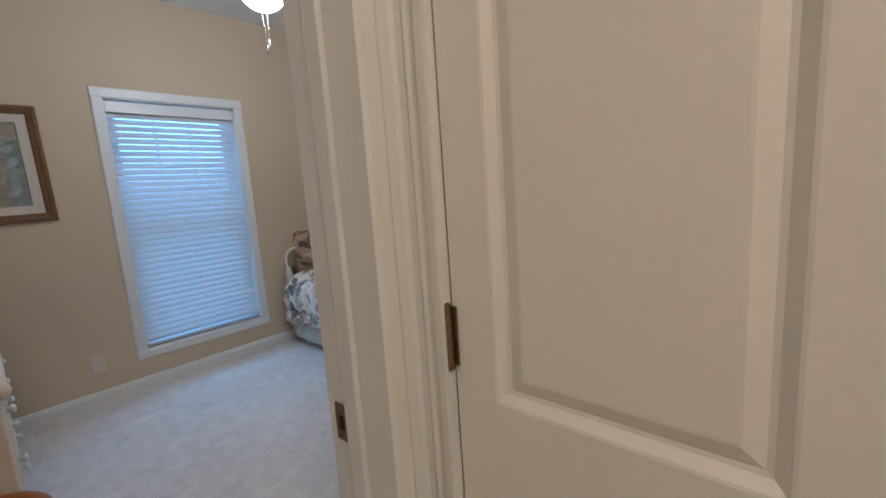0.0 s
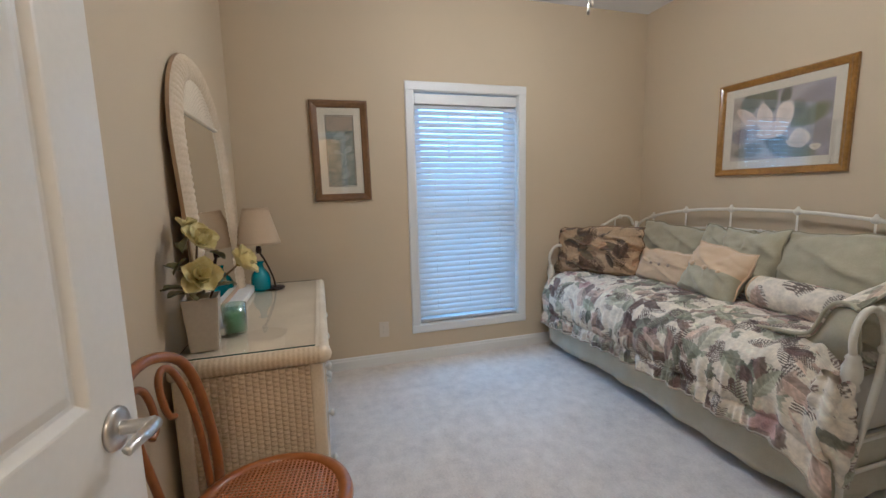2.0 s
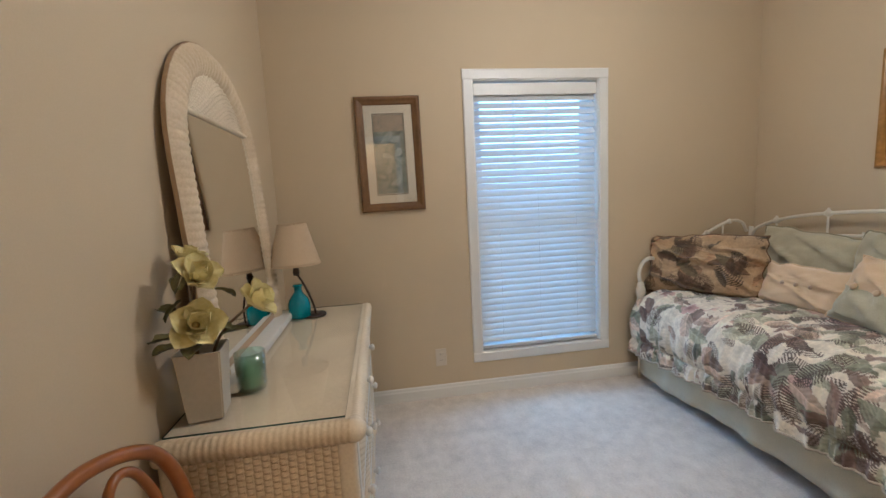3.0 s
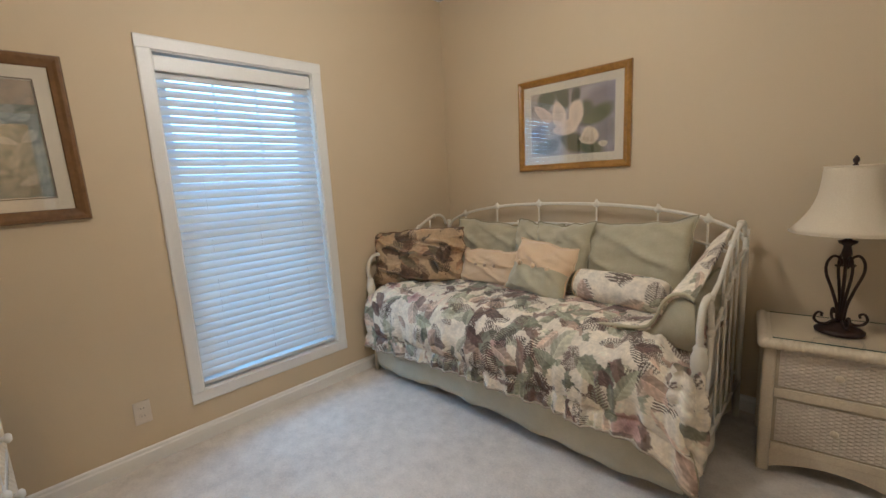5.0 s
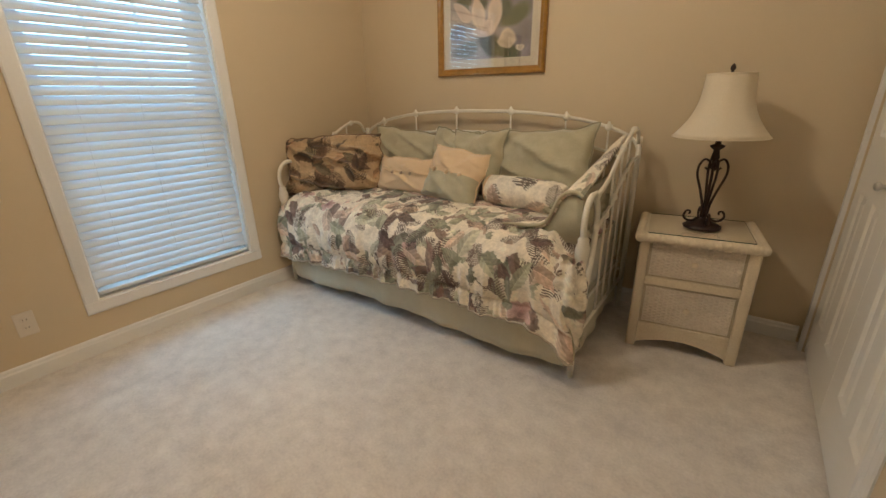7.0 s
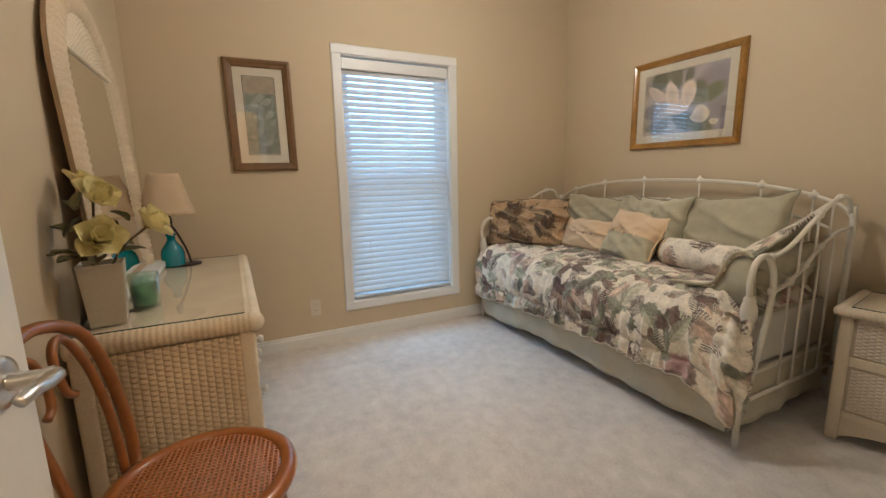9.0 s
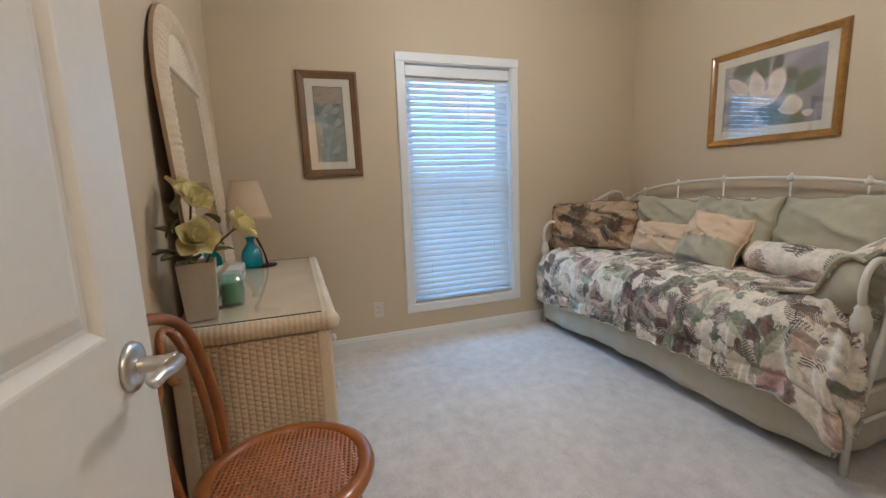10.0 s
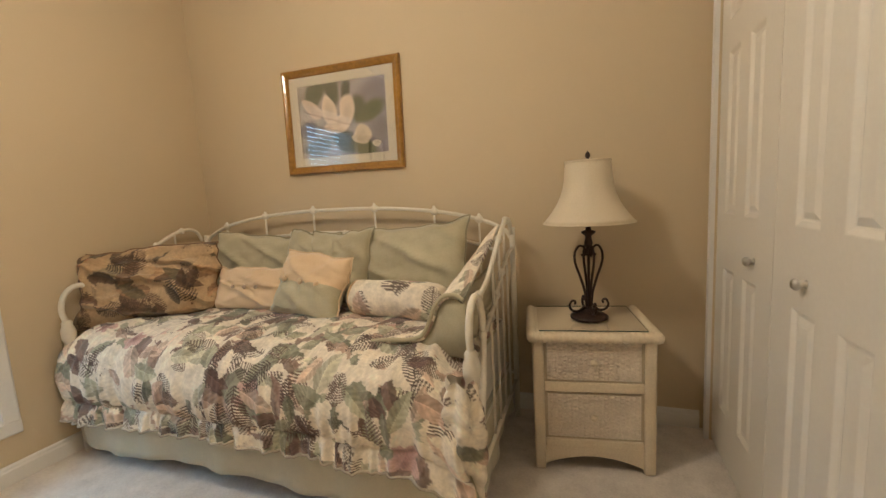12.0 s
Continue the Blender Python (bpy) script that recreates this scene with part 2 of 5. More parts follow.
def casing(name, axis, plane, sign, a0, a1, z0, z1, sill=False, width=0.064):
    """Casing round an opening in a wall: axis 'x' means the wall's face lies at x = plane."""
    prof = [(o, h * width / 0.064) for o, h in (FLAT if sill else CASING)]
    P = (lambda a, z: (plane, a, z)) if axis == "x" else (lambda a, z: (a, plane, z))
    out = (sign, 0, 0) if axis == "x" else (0, sign, 0)
    along = (0, 1, 0) if axis == "x" else (1, 0, 0)
    back = tuple(-c for c in along)
    bm = molding((P(a1, z0), P(a1, z1), out, along), prof)
    molding((P(a0, z0), P(a0, z1), out, back), prof, bm)
    molding((P(a0 - width, z1), P(a1 + width, z1), out, (0, 0, 1)), prof, bm)
    if sill:
        molding((P(a0 - width, z0), P(a1 + width, z0), out, (0, 0, -1)), prof, bm)
    return structure(name, bm, TRIM, "white painted wooden casing", "trim")


casing("trim_doorway_room", "x", EAST, -1, DOOR_S, DOOR_N, 0, DOOR_H)
casing("trim_doorway_hall", "x", HALL_W, 1, DOOR_S, DOOR_N, 0, DOOR_H, width=0.093)
casing("trim_hall_door", "y", HALL_N, -1, HD0, HD1, 0, DOOR_H, width=0.056)
casing("trim_closet", "x", EAST, -1, CL0, CL1, 0, CLH)
casing("trim_window", "x", WEST, 1, WY0, WY1, WZ0, WZ1, sill=True, width=0.062)


def jamb(name, axis, p0, p1, a0, a1, h, stop):
    bm = bmesh.new()
    for c0, c1, z0, z1 in [(a0, a0 + 0.012, 0, h - 0.012), (a1 - 0.012, a1, 0, h - 0.012), (a0, a1, h - 0.012, h)]:
        add_box(bm, *((p0, p1, c0, c1) if axis == "x" else (c0, c1, p0, p1)), z0, z1, 0.001, 1)
    s0, s1 = stop
    for c0, c1, z0, z1 in [(a0 + 0.012, a0 + 0.022, 0, h - 0.022), (a1 - 0.022, a1 - 0.012, 0, h - 0.022), (a0 + 0.012, a1 - 0.012, h - 0.022, h - 0.012)]:
        add_box(bm, *((s0, s1, c0, c1) if axis == "x" else (c0, c1, s0, s1)), z0, z1, 0.003, 2)
    return structure(name, bm, TRIM, "white painted door jamb with a stop", "trim")


door_jamb = jamb("trim_jamb_bedroom", "x", EAST - 0.001, HALL_W + 0.001, DOOR_S, DOOR_N + 0.012, DOOR_H, (-1.03, -0.995))
jamb("trim_jamb_hall_door", "y", HALL_N - 0.001, HALL_N + 0.119, HD0 - 0.012, HD1 + 0.012, DOOR_H, (HALL_N + 0.04, HALL_N + 0.07))

plate = thing("strike_plate", "dark aged metal strike plate in the door jamb", "strike plate")
plate.location = (-1.052, DOOR_N, 0.93)
bm = bmesh.new()
for x0, x1, z0, z1 in [(-0.014, 0.014, 0.012, 0.03), (-0.014, 0.014, -0.03, -0.012), (-0.014, -0.006, -0.012, 0.012), (0.008, 0.014, -0.012, 0.012)]:
    add_box(bm, x0, x1, -0.003, 0.0, z0, z1)
part("plate", bm, AGED_BRASS, plate)
bm = bmesh.new()
add_box(bm, -0.006, 0.008, -0.0012, -0.0004, -0.012, 0.012)
part("latch_hole", bm, DARK_IRON, plate, "dark latch hole")
for z in (0.021, -0.021):
    part("screw", lathe([(0.0, 0.0), (0.004, 0.0), (0.004, 0.001), (0, 0.0015)], 10, m=pose(0, -0.003, z, 90)), AGED_BRASS, plate)


def loops(bm, rects, y):
    """Nested rectangles (x0, x1, z0, z1, depth) joined to one relief; the last one is filled."""
    rings = [[bm.verts.new((x, y(d), z)) for x, z in ((x0, z0), (x1, z0), (x1, z1), (x0, z1))] for x0, x1, z0, z1, d in rects]
    for a, b in zip(rings, rings[1:]):
        for k in range(4):
            bm.faces.new((a[k], a[(k + 1) % 4], b[(k + 1) % 4], b[k]))
    bm.faces.new(rings[-1])


def panel_leaf(parent, w, h, t, cols, rows, mat, y0=0.0):
    """A moulded panel door leaf from x = 0 to w, y = y0 to y0 + t, standing at z = 0."""
    bm = bmesh.new()
    xs = sorted({0, w, *[c for q in cols for c in q]})
    zs = sorted({0, h, *[c for q in rows for c in q]})
    for i in range(len(xs) - 1):
        for k in range(len(zs) - 1):
            if (xs[i], xs[i + 1]) in cols and (zs[k], zs[k + 1]) in rows:
                continue
            for yy in (y0, y0 + t):
                bm.faces.new([bm.verts.new((x, yy, z)) for x, z in ((xs[i], zs[k]), (xs[i + 1], zs[k]), (xs[i + 1], zs[k + 1]), (xs[i], zs[k + 1]))])
    for q in (((0, y0, 0), (0, y0 + t, 0), (0, y0 + t, h), (0, y0, h)), ((w, y0, 0), (w, y0 + t, 0), (w, y0 + t, h), (w, y0, h)),
              ((0, y0, h), (w, y0, h), (w, y0 + t, h), (0, y0 + t, h)), ((0, y0, 0), (w, y0, 0), (w, y0 + t, 0), (0, y0 + t, 0))):
        bm.faces.new([bm.verts.new(c) for c in q])
    bmesh.ops.remove_doubles(bm, verts=bm.verts, dist=1e-5)
    bmesh.ops.recalc_face_normals(bm, faces=bm.faces)
    part("leaf", bm, mat, parent)
    for x0, x1 in cols:
        for z0, z1 in rows:
            bm = bmesh.new()
            rects = [(x0 + i, x1 - i, z0 + i, z1 - i, d) for i, d in ((0, 0), (0.004, 0.001), (0.016, 0.009), (0.022, 0.010), (0.040, 0.003), (0.044, 0.0025))]
            loops(bm, rects, lambda d: y0 + d)
            loops(bm, rects, lambda d: y0 + t - d)
            bmesh.ops.recalc_face_normals(bm, faces=bm.faces)
            part("panel", bm, mat, parent)


ROWS = [(0.20, 0.80), (1.015, 1.635), (1.745, 1.925)]
ROOM_ROWS = [(0.20, 0.735), (0.970, 1.635), (1.745, 1.925)]
DOOR_PAINT = surface("door_paint", (0.77, 0.735, 0.66), (0.82, 0.785, 0.71), 0.33, 1.0, 70, 0.06, 0.001)


def hinge(parent, x, y, z, mat=AGED_BRASS, side=1):
    hg = part("hinge", tube([(x, y, z - 0.045), (x, y, z + 0.045)], 0.006, 10), mat, parent)
    bm = bmesh.new()
    for dz in (-0.015, 0.015, 0.045):
        lathe([(0.0065, -0.0006), (0.0065, 0.0006)], 10, bm=bm, m=Matrix.Translation((x, y, z + dz - 0.015)))
    for dz in (-0.049, 0.045):
        lathe([(0.0, 0.0), (0.0055, 0.0), (0.0065, 0.002), (0.0, 0.005)], 10, bm=bm, m=Matrix.Translation((x, y, z + dz)))
    add_box(bm, x - 0.012, x + 0.012, y + 0.0055 * side, y + 0.008 * side, z - 0.043, z + 0.043)
    part("hinge_leaf", bm, mat, hg)


def lever_set(parent, x, y, z, out, tip):
    """A lever handle at the face y; out is the way off the door, tip the way along it."""
    rose = part("rose", lathe([(0.0, 0.010), (0.018, 0.010), (0.024, 0.008), (0.0315, 0.006), (0.033, 0.0), (0.0, 0.0)], 28, m=pose(x, y, z, -90 * out)), NICKEL, parent, "satin nickel rose", True)
    part("neck", lathe([(0.013, 0.0), (0.0105, 0.012), (0.0105, 0.04), (0.013, 0.052), (0.0, 0.055)], 18, m=pose(x, y, z, -90 * out)), NICKEL, rose, "", True)
    path = spline([(x - tip * 0.008, y + out * 0.052, z), (x + tip * 0.025, y + out * 0.056, z + 0.003), (x + tip * 0.055, y + out * 0.057, z + 0.007), (x + tip * 0.078, y + out * 0.053, z + 0.004)], 6)
    part("lever", tube(path, lambda s: 0.0105 - 0.003 * s, 12, flat=0.75), NICKEL, rose, "satin nickel lever", True)


# the bedroom door, standing open beside the chair
W = 0.706
door = tagged(new("door_1"), "white six-panel bedroom door standing open into the room", "door", kind="structure")
ang = math.degrees(math.atan2(0.600 - 0.538, -1.757 + 1.062))
door.matrix_world = pose(-1.062, 0.538, 0.012, 0, 0, ang)
COLS = [(0.105, 0.305), (0.40, 0.60)]
panel_leaf(door, W, 2.015, 0.035, COLS, ROOM_ROWS, DOOR_PAINT)
lever_set(door, W - 0.062, 0.0, 0.918, -1, -1)
lever_set(door, W - 0.062, 0.035, 0.918, 1, -1)
for z in (0.22, 1.05, 1.82):
    hinge(door, -0.004, 0.0, z, side=1)
latch = part("latch_plate", box(W - 0.0005, W + 0.0015, 0.006, 0.029, 0.89, 0.946, 0.0005, 1), NICKEL, door, "satin nickel latch plate")
part("latch_bolt", box(W + 0.001, W + 0.009, 0.011, 0.024, 0.908, 0.928, 0.003, 2), NICKEL, latch)

# the hall door, closed
hall_door = tagged(new("door_2"), "closed white panelled hall door with brass hinges", "door", kind="structure")
hall_door.location = (HD0 + 0.0026, HALL_N - 0.001, 0.012)
panel_leaf(hall_door, HD1 - HD0 - 0.006, 2.012, 0.035, [(0.066, 0.375), (0.46, 0.757)], [(0.20, 0.775), (0.978, 1.635), (1.745, 1.925)], DOOR_PAINT, 0.0)
for z in (0.25, 1.062, 1.80):
    hinge(hall_door, -0.003, -0.009, z, side=1)

# the closet's pair of doors
half_w = (CL1 - CL0) / 2
for k, (hy, s) in enumerate(((CL1 - 0.004, -1), (CL0 + 0.004, 1))):
    leaf = tagged(new("door_3" if k == 0 else "door_4"), "closed white panelled closet door with a small round knob", "door", kind="structure")
    m = pose(EAST + 0.008, hy, 0.015, 0, 0, -90) if s < 0 else pose(EAST + 0.038, hy, 0.015, 0, 0, 90)
    leaf.matrix_world = m
    wl = half_w - 0.006
    panel_leaf(leaf, wl, 2.005, 0.03, [(0.095, 0.225), (0.32, 0.45)], ROWS, DOOR_PAINT)
    kx, ky, o = wl - (0.15 if s < 0 else 0.20), (0.0 if s < 0 else 0.03), (-1 if s < 0 else 1)
    knob = part("knob", lathe([(0.0, 0.033), (0.009, 0.032), (0.015, 0.026), (0.016, 0.02), (0.011, 0.013), (0.007, 0.008), (0.008, 0.002), (0.012, 0.0), (0.0, 0.0)], 20, m=pose(kx, ky, 0.875, -90 * o)), NICKEL, leaf, "small satin nickel knob", True)
bm = box(EAST + 0.002, HALL_W - 0.002, CL0, CL1, CLH - 0.012, CLH)
structure("trim_closet_head", bm, TRIM, "white painted closet head jamb", "trim")

# ---- the window, its sashes and the blinds ----
GLASS, gt, gb = material("window_glass")
gb.inputs["Base Color"].default_value = (0.95, 0.98, 0.97, 1)
gb.inputs["Roughness"].default_value = 0.02
gb.inputs["Transmission Weight"].default_value = 1.0
gb.inputs["IOR"].default_value = 1.45
VINYL = surface("white_vinyl", (0.74, 0.74, 0.73), (0.78, 0.78, 0.77), 0.35, 2, 80, 0.0)

window = tagged(new("window_1"), "tall white double-hung window with muntins in its upper sash", "window", kind="structure")
bm = bmesh.new()
for y0, y1, z0, z1 in [(WY0, WY0 + 0.03, WZ0, WZ1), (WY1 - 0.03, WY1, WZ0, WZ1), (WY0 + 0.03, WY1 - 0.03, WZ0, WZ0 + 0.035), (WY0 + 0.03, WY1 - 0.03, WZ1 - 0.03, WZ1)]:
    add_box(bm, -4.155, -4.065, y0, y1, z0, z1, 0.003, 1)
part("window_frame", bm, VINYL, window)
MID = 1.145
for name, x, z0, z1 in (("upper_sash", -4.125, MID - 0.02, WZ1 - 0.03), ("lower_sash", -4.092, WZ0 + 0.035, MID + 0.025)):
    bm = bmesh.new()
    a, b = WY0 + 0.03, WY1 - 0.03
    for y0, y1, q0, q1 in [(a, a + 0.04, z0, z1), (b - 0.04, b, z0, z1), (a + 0.04, b - 0.04, z0, z0 + 0.045), (a + 0.04, b - 0.04, z1 - 0.045, z1)]:
        add_box(bm, x - 0.013, x + 0.013, y0, y1, q0, q1, 0.002, 1)
    sash = part(name, bm, VINYL, window)
    pane = part("pane", box(x - 0.002, x + 0.002, a + 0.04, b - 0.04, z0 + 0.045, z1 - 0.045), GLASS, sash, "clear glass")
    pane.visible_shadow = False
    if name == "upper_sash":
        w3 = (b - a - 0.08) / 3
        for k in (1, 2):
            part("muntin", box(x - 0.006, x + 0.006, a + 0.04 + k * w3 - 0.008, a + 0.04 + k * w3 + 0.008, z0 + 0.045, z1 - 0.045, 0.002, 1), VINYL, sash)
        for z in (1.56,):
            part("muntin", box(x - 0.0058, x + 0.0058, a + 0.04, b - 0.04, z - 0.008, z + 0.008, 0.002, 1), VINYL, sash)
structure("trim_window_reveal", (lambda bm: (add_box(bm, -4.065, WEST + 0.001, WY0, WY0 + 0.006, WZ0 + 0.006, WZ1 - 0.006), add_box(bm, -4.065, WEST + 0.001, WY1 - 0.006, WY1, WZ0 + 0.006, WZ1 - 0.006),
          add_box(bm, -4.065, WEST + 0.001, WY0, WY1, WZ0, WZ0 + 0.006), add_box(bm, -4.065, WEST + 0.001, WY0, WY1, WZ1 - 0.006, WZ1), bm)[-1])(bmesh.new()), TRIM, "white painted window reveal", "trim")

SLAT, st, sb = material("white_blind_slat")
trans = node(st, "ShaderNodeBsdfTranslucent", Color=(0.72, 0.78, 0.82, 1))
mixs = node(st, "ShaderNodeMixShader", Fac=0.045)
sb.inputs["Base Color"].default_value = (0.68, 0.69, 0.69, 1)
sb.inputs["Roughness"].default_value = 0.45
st.links.new(sb.outputs[0], mixs.inputs[1])
st.links.new(trans.outputs[0], mixs.inputs[2])
st.links.new(mixs.outputs[0], st.nodes["Material Output"].inputs["Surface"])

blinds = thing("window_blind", "white horizontal slat blind, lowered and tilted shut", "blind")
part("headrail", box(-4.055, -4.008, WY0 + 0.008, WY1 - 0.008, 1.905, 1.978, 0.006, 2), TRIM, blinds, "white valance")
BY0, BY1 = WY0 + 0.011, WY1 - 0.013
slat_bm = bmesh.new()
n_arc = 6
top, bot = [], []
for k in range(n_arc + 1):
    u = -1 + 2 * k / n_arc
    top.append((u * 0.0245, 0.0035 * (1 - u * u) + 0.0012))
    bot.append((u * 0.0245, 0.0035 * (1 - u * u) - 0.0012))
loop = top + bot[::-1]
ends = [[slat_bm.verts.new((o, y, h)) for o, h in loop] for y in (BY0, BY1)]
for k in range(len(loop)):
    slat_bm.faces.new((ends[0][k], ends[0][(k + 1) % len(loop)], ends[1][(k + 1) % len(loop)], ends[1][k]))
slat_bm.faces.new(ends[0][::-1])
slat_bm.faces.new(ends[1])
bmesh.ops.recalc_face_normals(slat_bm, faces=slat_bm.faces)
slat_mesh = bpy.data.meshes.new("slat")
slat_bm.to_mesh(slat_mesh)
slat_bm.free()
slat_mesh.materials.append(SLAT)
PITCH = 0.0415
z = 1.888
rnd = random.Random(4)
while z > 0.335:
    sl = new("slat", slat_mesh)
    sl.parent = blinds
    sl.matrix_basis = pose(-4.032, 0, z, 0, 54.5 + rnd.uniform(-0.6, 0.6), 0) @ Matrix.Translation((0, rnd.uniform(-0.001, 0.001), 0))
    z -= PITCH
part("bottom_rail", box(-4.056, -4.010, BY0, BY1, 0.292, 0.312, 0.005, 2), SLAT, blinds)
for y in (BY0 + 0.14, (BY0 + BY1) / 2, BY1 - 0.14):
    part("ladder_cord", tube([(-4.0095, y, 0.305), (-4.0095, y, 1.91)], 0.0006, 5), VINYL, blinds)
    part("ladder_cord", tube([(-4.057, y, 0.305), (-4.057, y, 1.91)], 0.0006, 5), VINYL, blinds)

# ---- wall outlet ----
ALMOND = surface("almond_plastic", (0.60, 0.53, 0.43), (0.66, 0.58, 0.48), 0.35, 3, 100, 0.0)
outlet = thing("wall_outlet", "almond plastic duplex outlet plate on the wall", "outlet")
outlet.location = (WEST, 1.323, 0.272)
part("cover_plate", box(0, 0.006, -0.035, 0.035, -0.057, 0.057, 0.003, 2), ALMOND, outlet)
for dz in (-0.02, 0.02):
    sock = part("socket", lathe([(0.0165, 0.0), (0.016, 0.0035), (0.0, 0.004)], 20, m=pose(0.0055, 0, dz, 0, 90, 0)), ALMOND, outlet)
    bm = bmesh.new()
    for dy in (-0.006, 0.006):
        add_box(bm, 0.009, 0.0102, dy - 0.001, dy + 0.001, dz - 0.001, dz + 0.007)
    part("slot", bm, DARK_IRON, sock)


# ---- framed pictures ----
def art_material(name, colours, scale, distort=2.0):
    m, t, b = material(name)
    co = node(t, "ShaderNodeTexCoord")
    n = node(t, "ShaderNodeTexNoise", Scale=scale, Detail=3.0, Distortion=distort)
    t.links.new(co.outputs["Object"], n.inputs["Vector"])
    k = len(colours)
    t.links.new(ramp(t, n.outputs["Fac"], [(0.28 + 0.44 * i / (k - 1), c) for i, c in enumerate(colours)]), b.inputs["Base Color"])
    b.inputs["Roughness"].default_value = 0.75
    return m


GOLD_WOOD = surface("gold_brown_wood", (0.19, 0.09, 0.012), (0.42, 0.205, 0.032), 0.28, 6, 60, 0.15, 0.001, coat=0.3, stretch=(1, 1, 1))
WALNUT = surface("walnut_frame", (0.11, 0.052, 0.016), (0.20, 0.10, 0.032), 0.35, 6, 60, 0.15, 0.001, coat=0.2)
MAT_BOARD = surface("cream_mat_board", (0.66, 0.60, 0.48), (0.70, 0.64, 0.52), 0.85, 6, 200, 0.05, 0.0005)
PIC_GLASS, pt, pb = material("picture_glass")
glossy = node(pt, "ShaderNodeBsdfGlossy", Roughness=0.015)
clear = node(pt, "ShaderNodeBsdfTransparent")
face = node(pt, "ShaderNodeLayerWeight", Blend=0.5)
power = node(pt, "ShaderNodeMath", operation="POWER")
power.inputs[1].default_value = 4.0
pt.links.new(face.outputs["Facing"], power.inputs[0])
fres = node(pt, "ShaderNodeMath", operation="MULTIPLY_ADD")
fres.inputs[1].default_value, fres.inputs[2].default_value = 0.8, 0.15
pt.links.new(power.outputs[0], fres.inputs[0])
mixp = node(pt, "ShaderNodeMixShader")
pt.links.new(fres.outputs[0], mixp.inputs[0])
pt.links.new(clear.outputs[0], mixp.inputs[1])
pt.links.new(glossy.outputs[0], mixp.inputs[2])
pt.links.new(mixp.outputs[0], pt.nodes["Material Output"].inputs["Surface"])


def petal(bm, cx, cz, length, width, turn, y, bend=0.2):
    n = 12
    c, s = math.cos(turn), math.sin(turn)
    pts = []
    for k in range(n):
        a = 2 * math.pi * k / n
        u, v = math.cos(a) * length / 2 + length / 2, math.sin(a) * width / 2 * (0.75 + 0.35 * math.cos(a))
        v += bend * u * u / max(length, 1e-3)
        pts.append(bm.verts.new((cx + c * u - s * v, y, cz + s * u + c * v)))
    bm.faces.new(pts)


def framed(name, w, h, fw, mw, frame_mat, label, proud=0.028):
    """A framed picture in local x (width) and z (height), its back at y = 0 and its face towards -y."""
    th = thing(name, label, "picture")
    prof = [(0.0, 0.0), (0.018, 0.0), (proud, 0.006), (proud, fw * 0.35), (proud - 0.007, fw * 0.6), (proud - 0.010, fw * 0.9), (0.012, fw), (0.0, fw)]
    corners = [(-w / 2, -h / 2), (w / 2, -h / 2), (w / 2, h / 2), (-w / 2, h / 2)]
    for i in range(4):
        (xa, za), (xb, zb) = corners[i], corners[(i + 1) % 4]
        d = Vector((xb - xa, 0, zb - za)).normalized()
        inn = Vector((-d.z, 0, d.x))
        bm = bmesh.new()
        ea = [bm.verts.new(Vector((xa, 0, za)) + (d + inn) * q + Vector((0, -o, 0))) for o, q in prof]
        eb = [bm.verts.new(Vector((xb, 0, zb)) + (inn - d) * q + Vector((0, -o, 0))) for o, q in prof]
        for k in range(len(prof)):
            bm.faces.new((ea[k], ea[(k + 1) % len(prof)], eb[(k + 1) % len(prof)], eb[k]))
        bmesh.ops.recalc_face_normals(bm, faces=bm.faces)
        part("frame_bar", bm, frame_mat, th)
    a, b = w / 2 - fw, h / 2 - fw
    bm = bmesh.new()
    rects = [(-a, a, -b, b), (-a + mw, a - mw, -b + mw, b - mw)]
    r = [[bm.verts.new((x, -0.009, z)) for x, z in ((x0, z0), (x1, z0), (x1, z1), (x0, z1))] for x0, x1, z0, z1 in rects]
    q = [bm.verts.new((v.co.x * 0.985, -0.0065, v.co.z * 0.985)) for v in r[1]]
    for u, v in ((r[0], r[1]), (r[1], q)):
        for k in range(4):
            bm.faces.new((u[k], u[(k + 1) % 4], v[(k + 1) % 4], v[k]))
    part("mat_board", bm, MAT_BOARD, th, "cream mat board")
    g = part("glass", box(-a, a, -0.0135, -0.0115, -b, b), PIC_GLASS, th, "clear reflective glass")
    g.visible_shadow = False
    return th, a - mw, b - mw


PRINT_TEAL = art_material("print_teal_grey", [(0.05, 0.085, 0.085), (0.12, 0.17, 0.16), (0.20, 0.24, 0.21), (0.33, 0.33, 0.28)], 11)
PRINT_PEACH = art_material("print_peach", [(0.17, 0.18, 0.16), (0.34, 0.26, 0.19), (0.40, 0.31, 0.22)], 12)

pic, a, b = framed("framed_magnolia_print", 0.763, 0.598, 0.044, 0.048, GOLD_WOOD, "gilt-framed white magnolia print with a cream mat on the wall")
pic.matrix_world = pose(-2.9015, NORTH - 0.001, 1.631, 0, 0.4, 0)
# the magnolia painting: soft washes of lavender and green with creamy petals
nx, nz = 190, 140
gx, gz = [v.ravel() for v in np.meshgrid(np.linspace(0, 1, nx), np.linspace(0, 1, nz), indexing="ij")]
ripple = 0.5 + 0.25 * np.sin(9 * gx + 4 * np.sin(7 * gz)) + 0.25 * np.sin(11 * gz + 3 * np.sin(8 * gx + 1))
art = np.array((0.40, 0.34, 0.29))[None, :] * (1 - gx)[:, None] + np.array((0.30, 0.28, 0.34))[None, :] * gx[:, None]
art = art * (0.75 + 0.5 * ripple)[:, None]


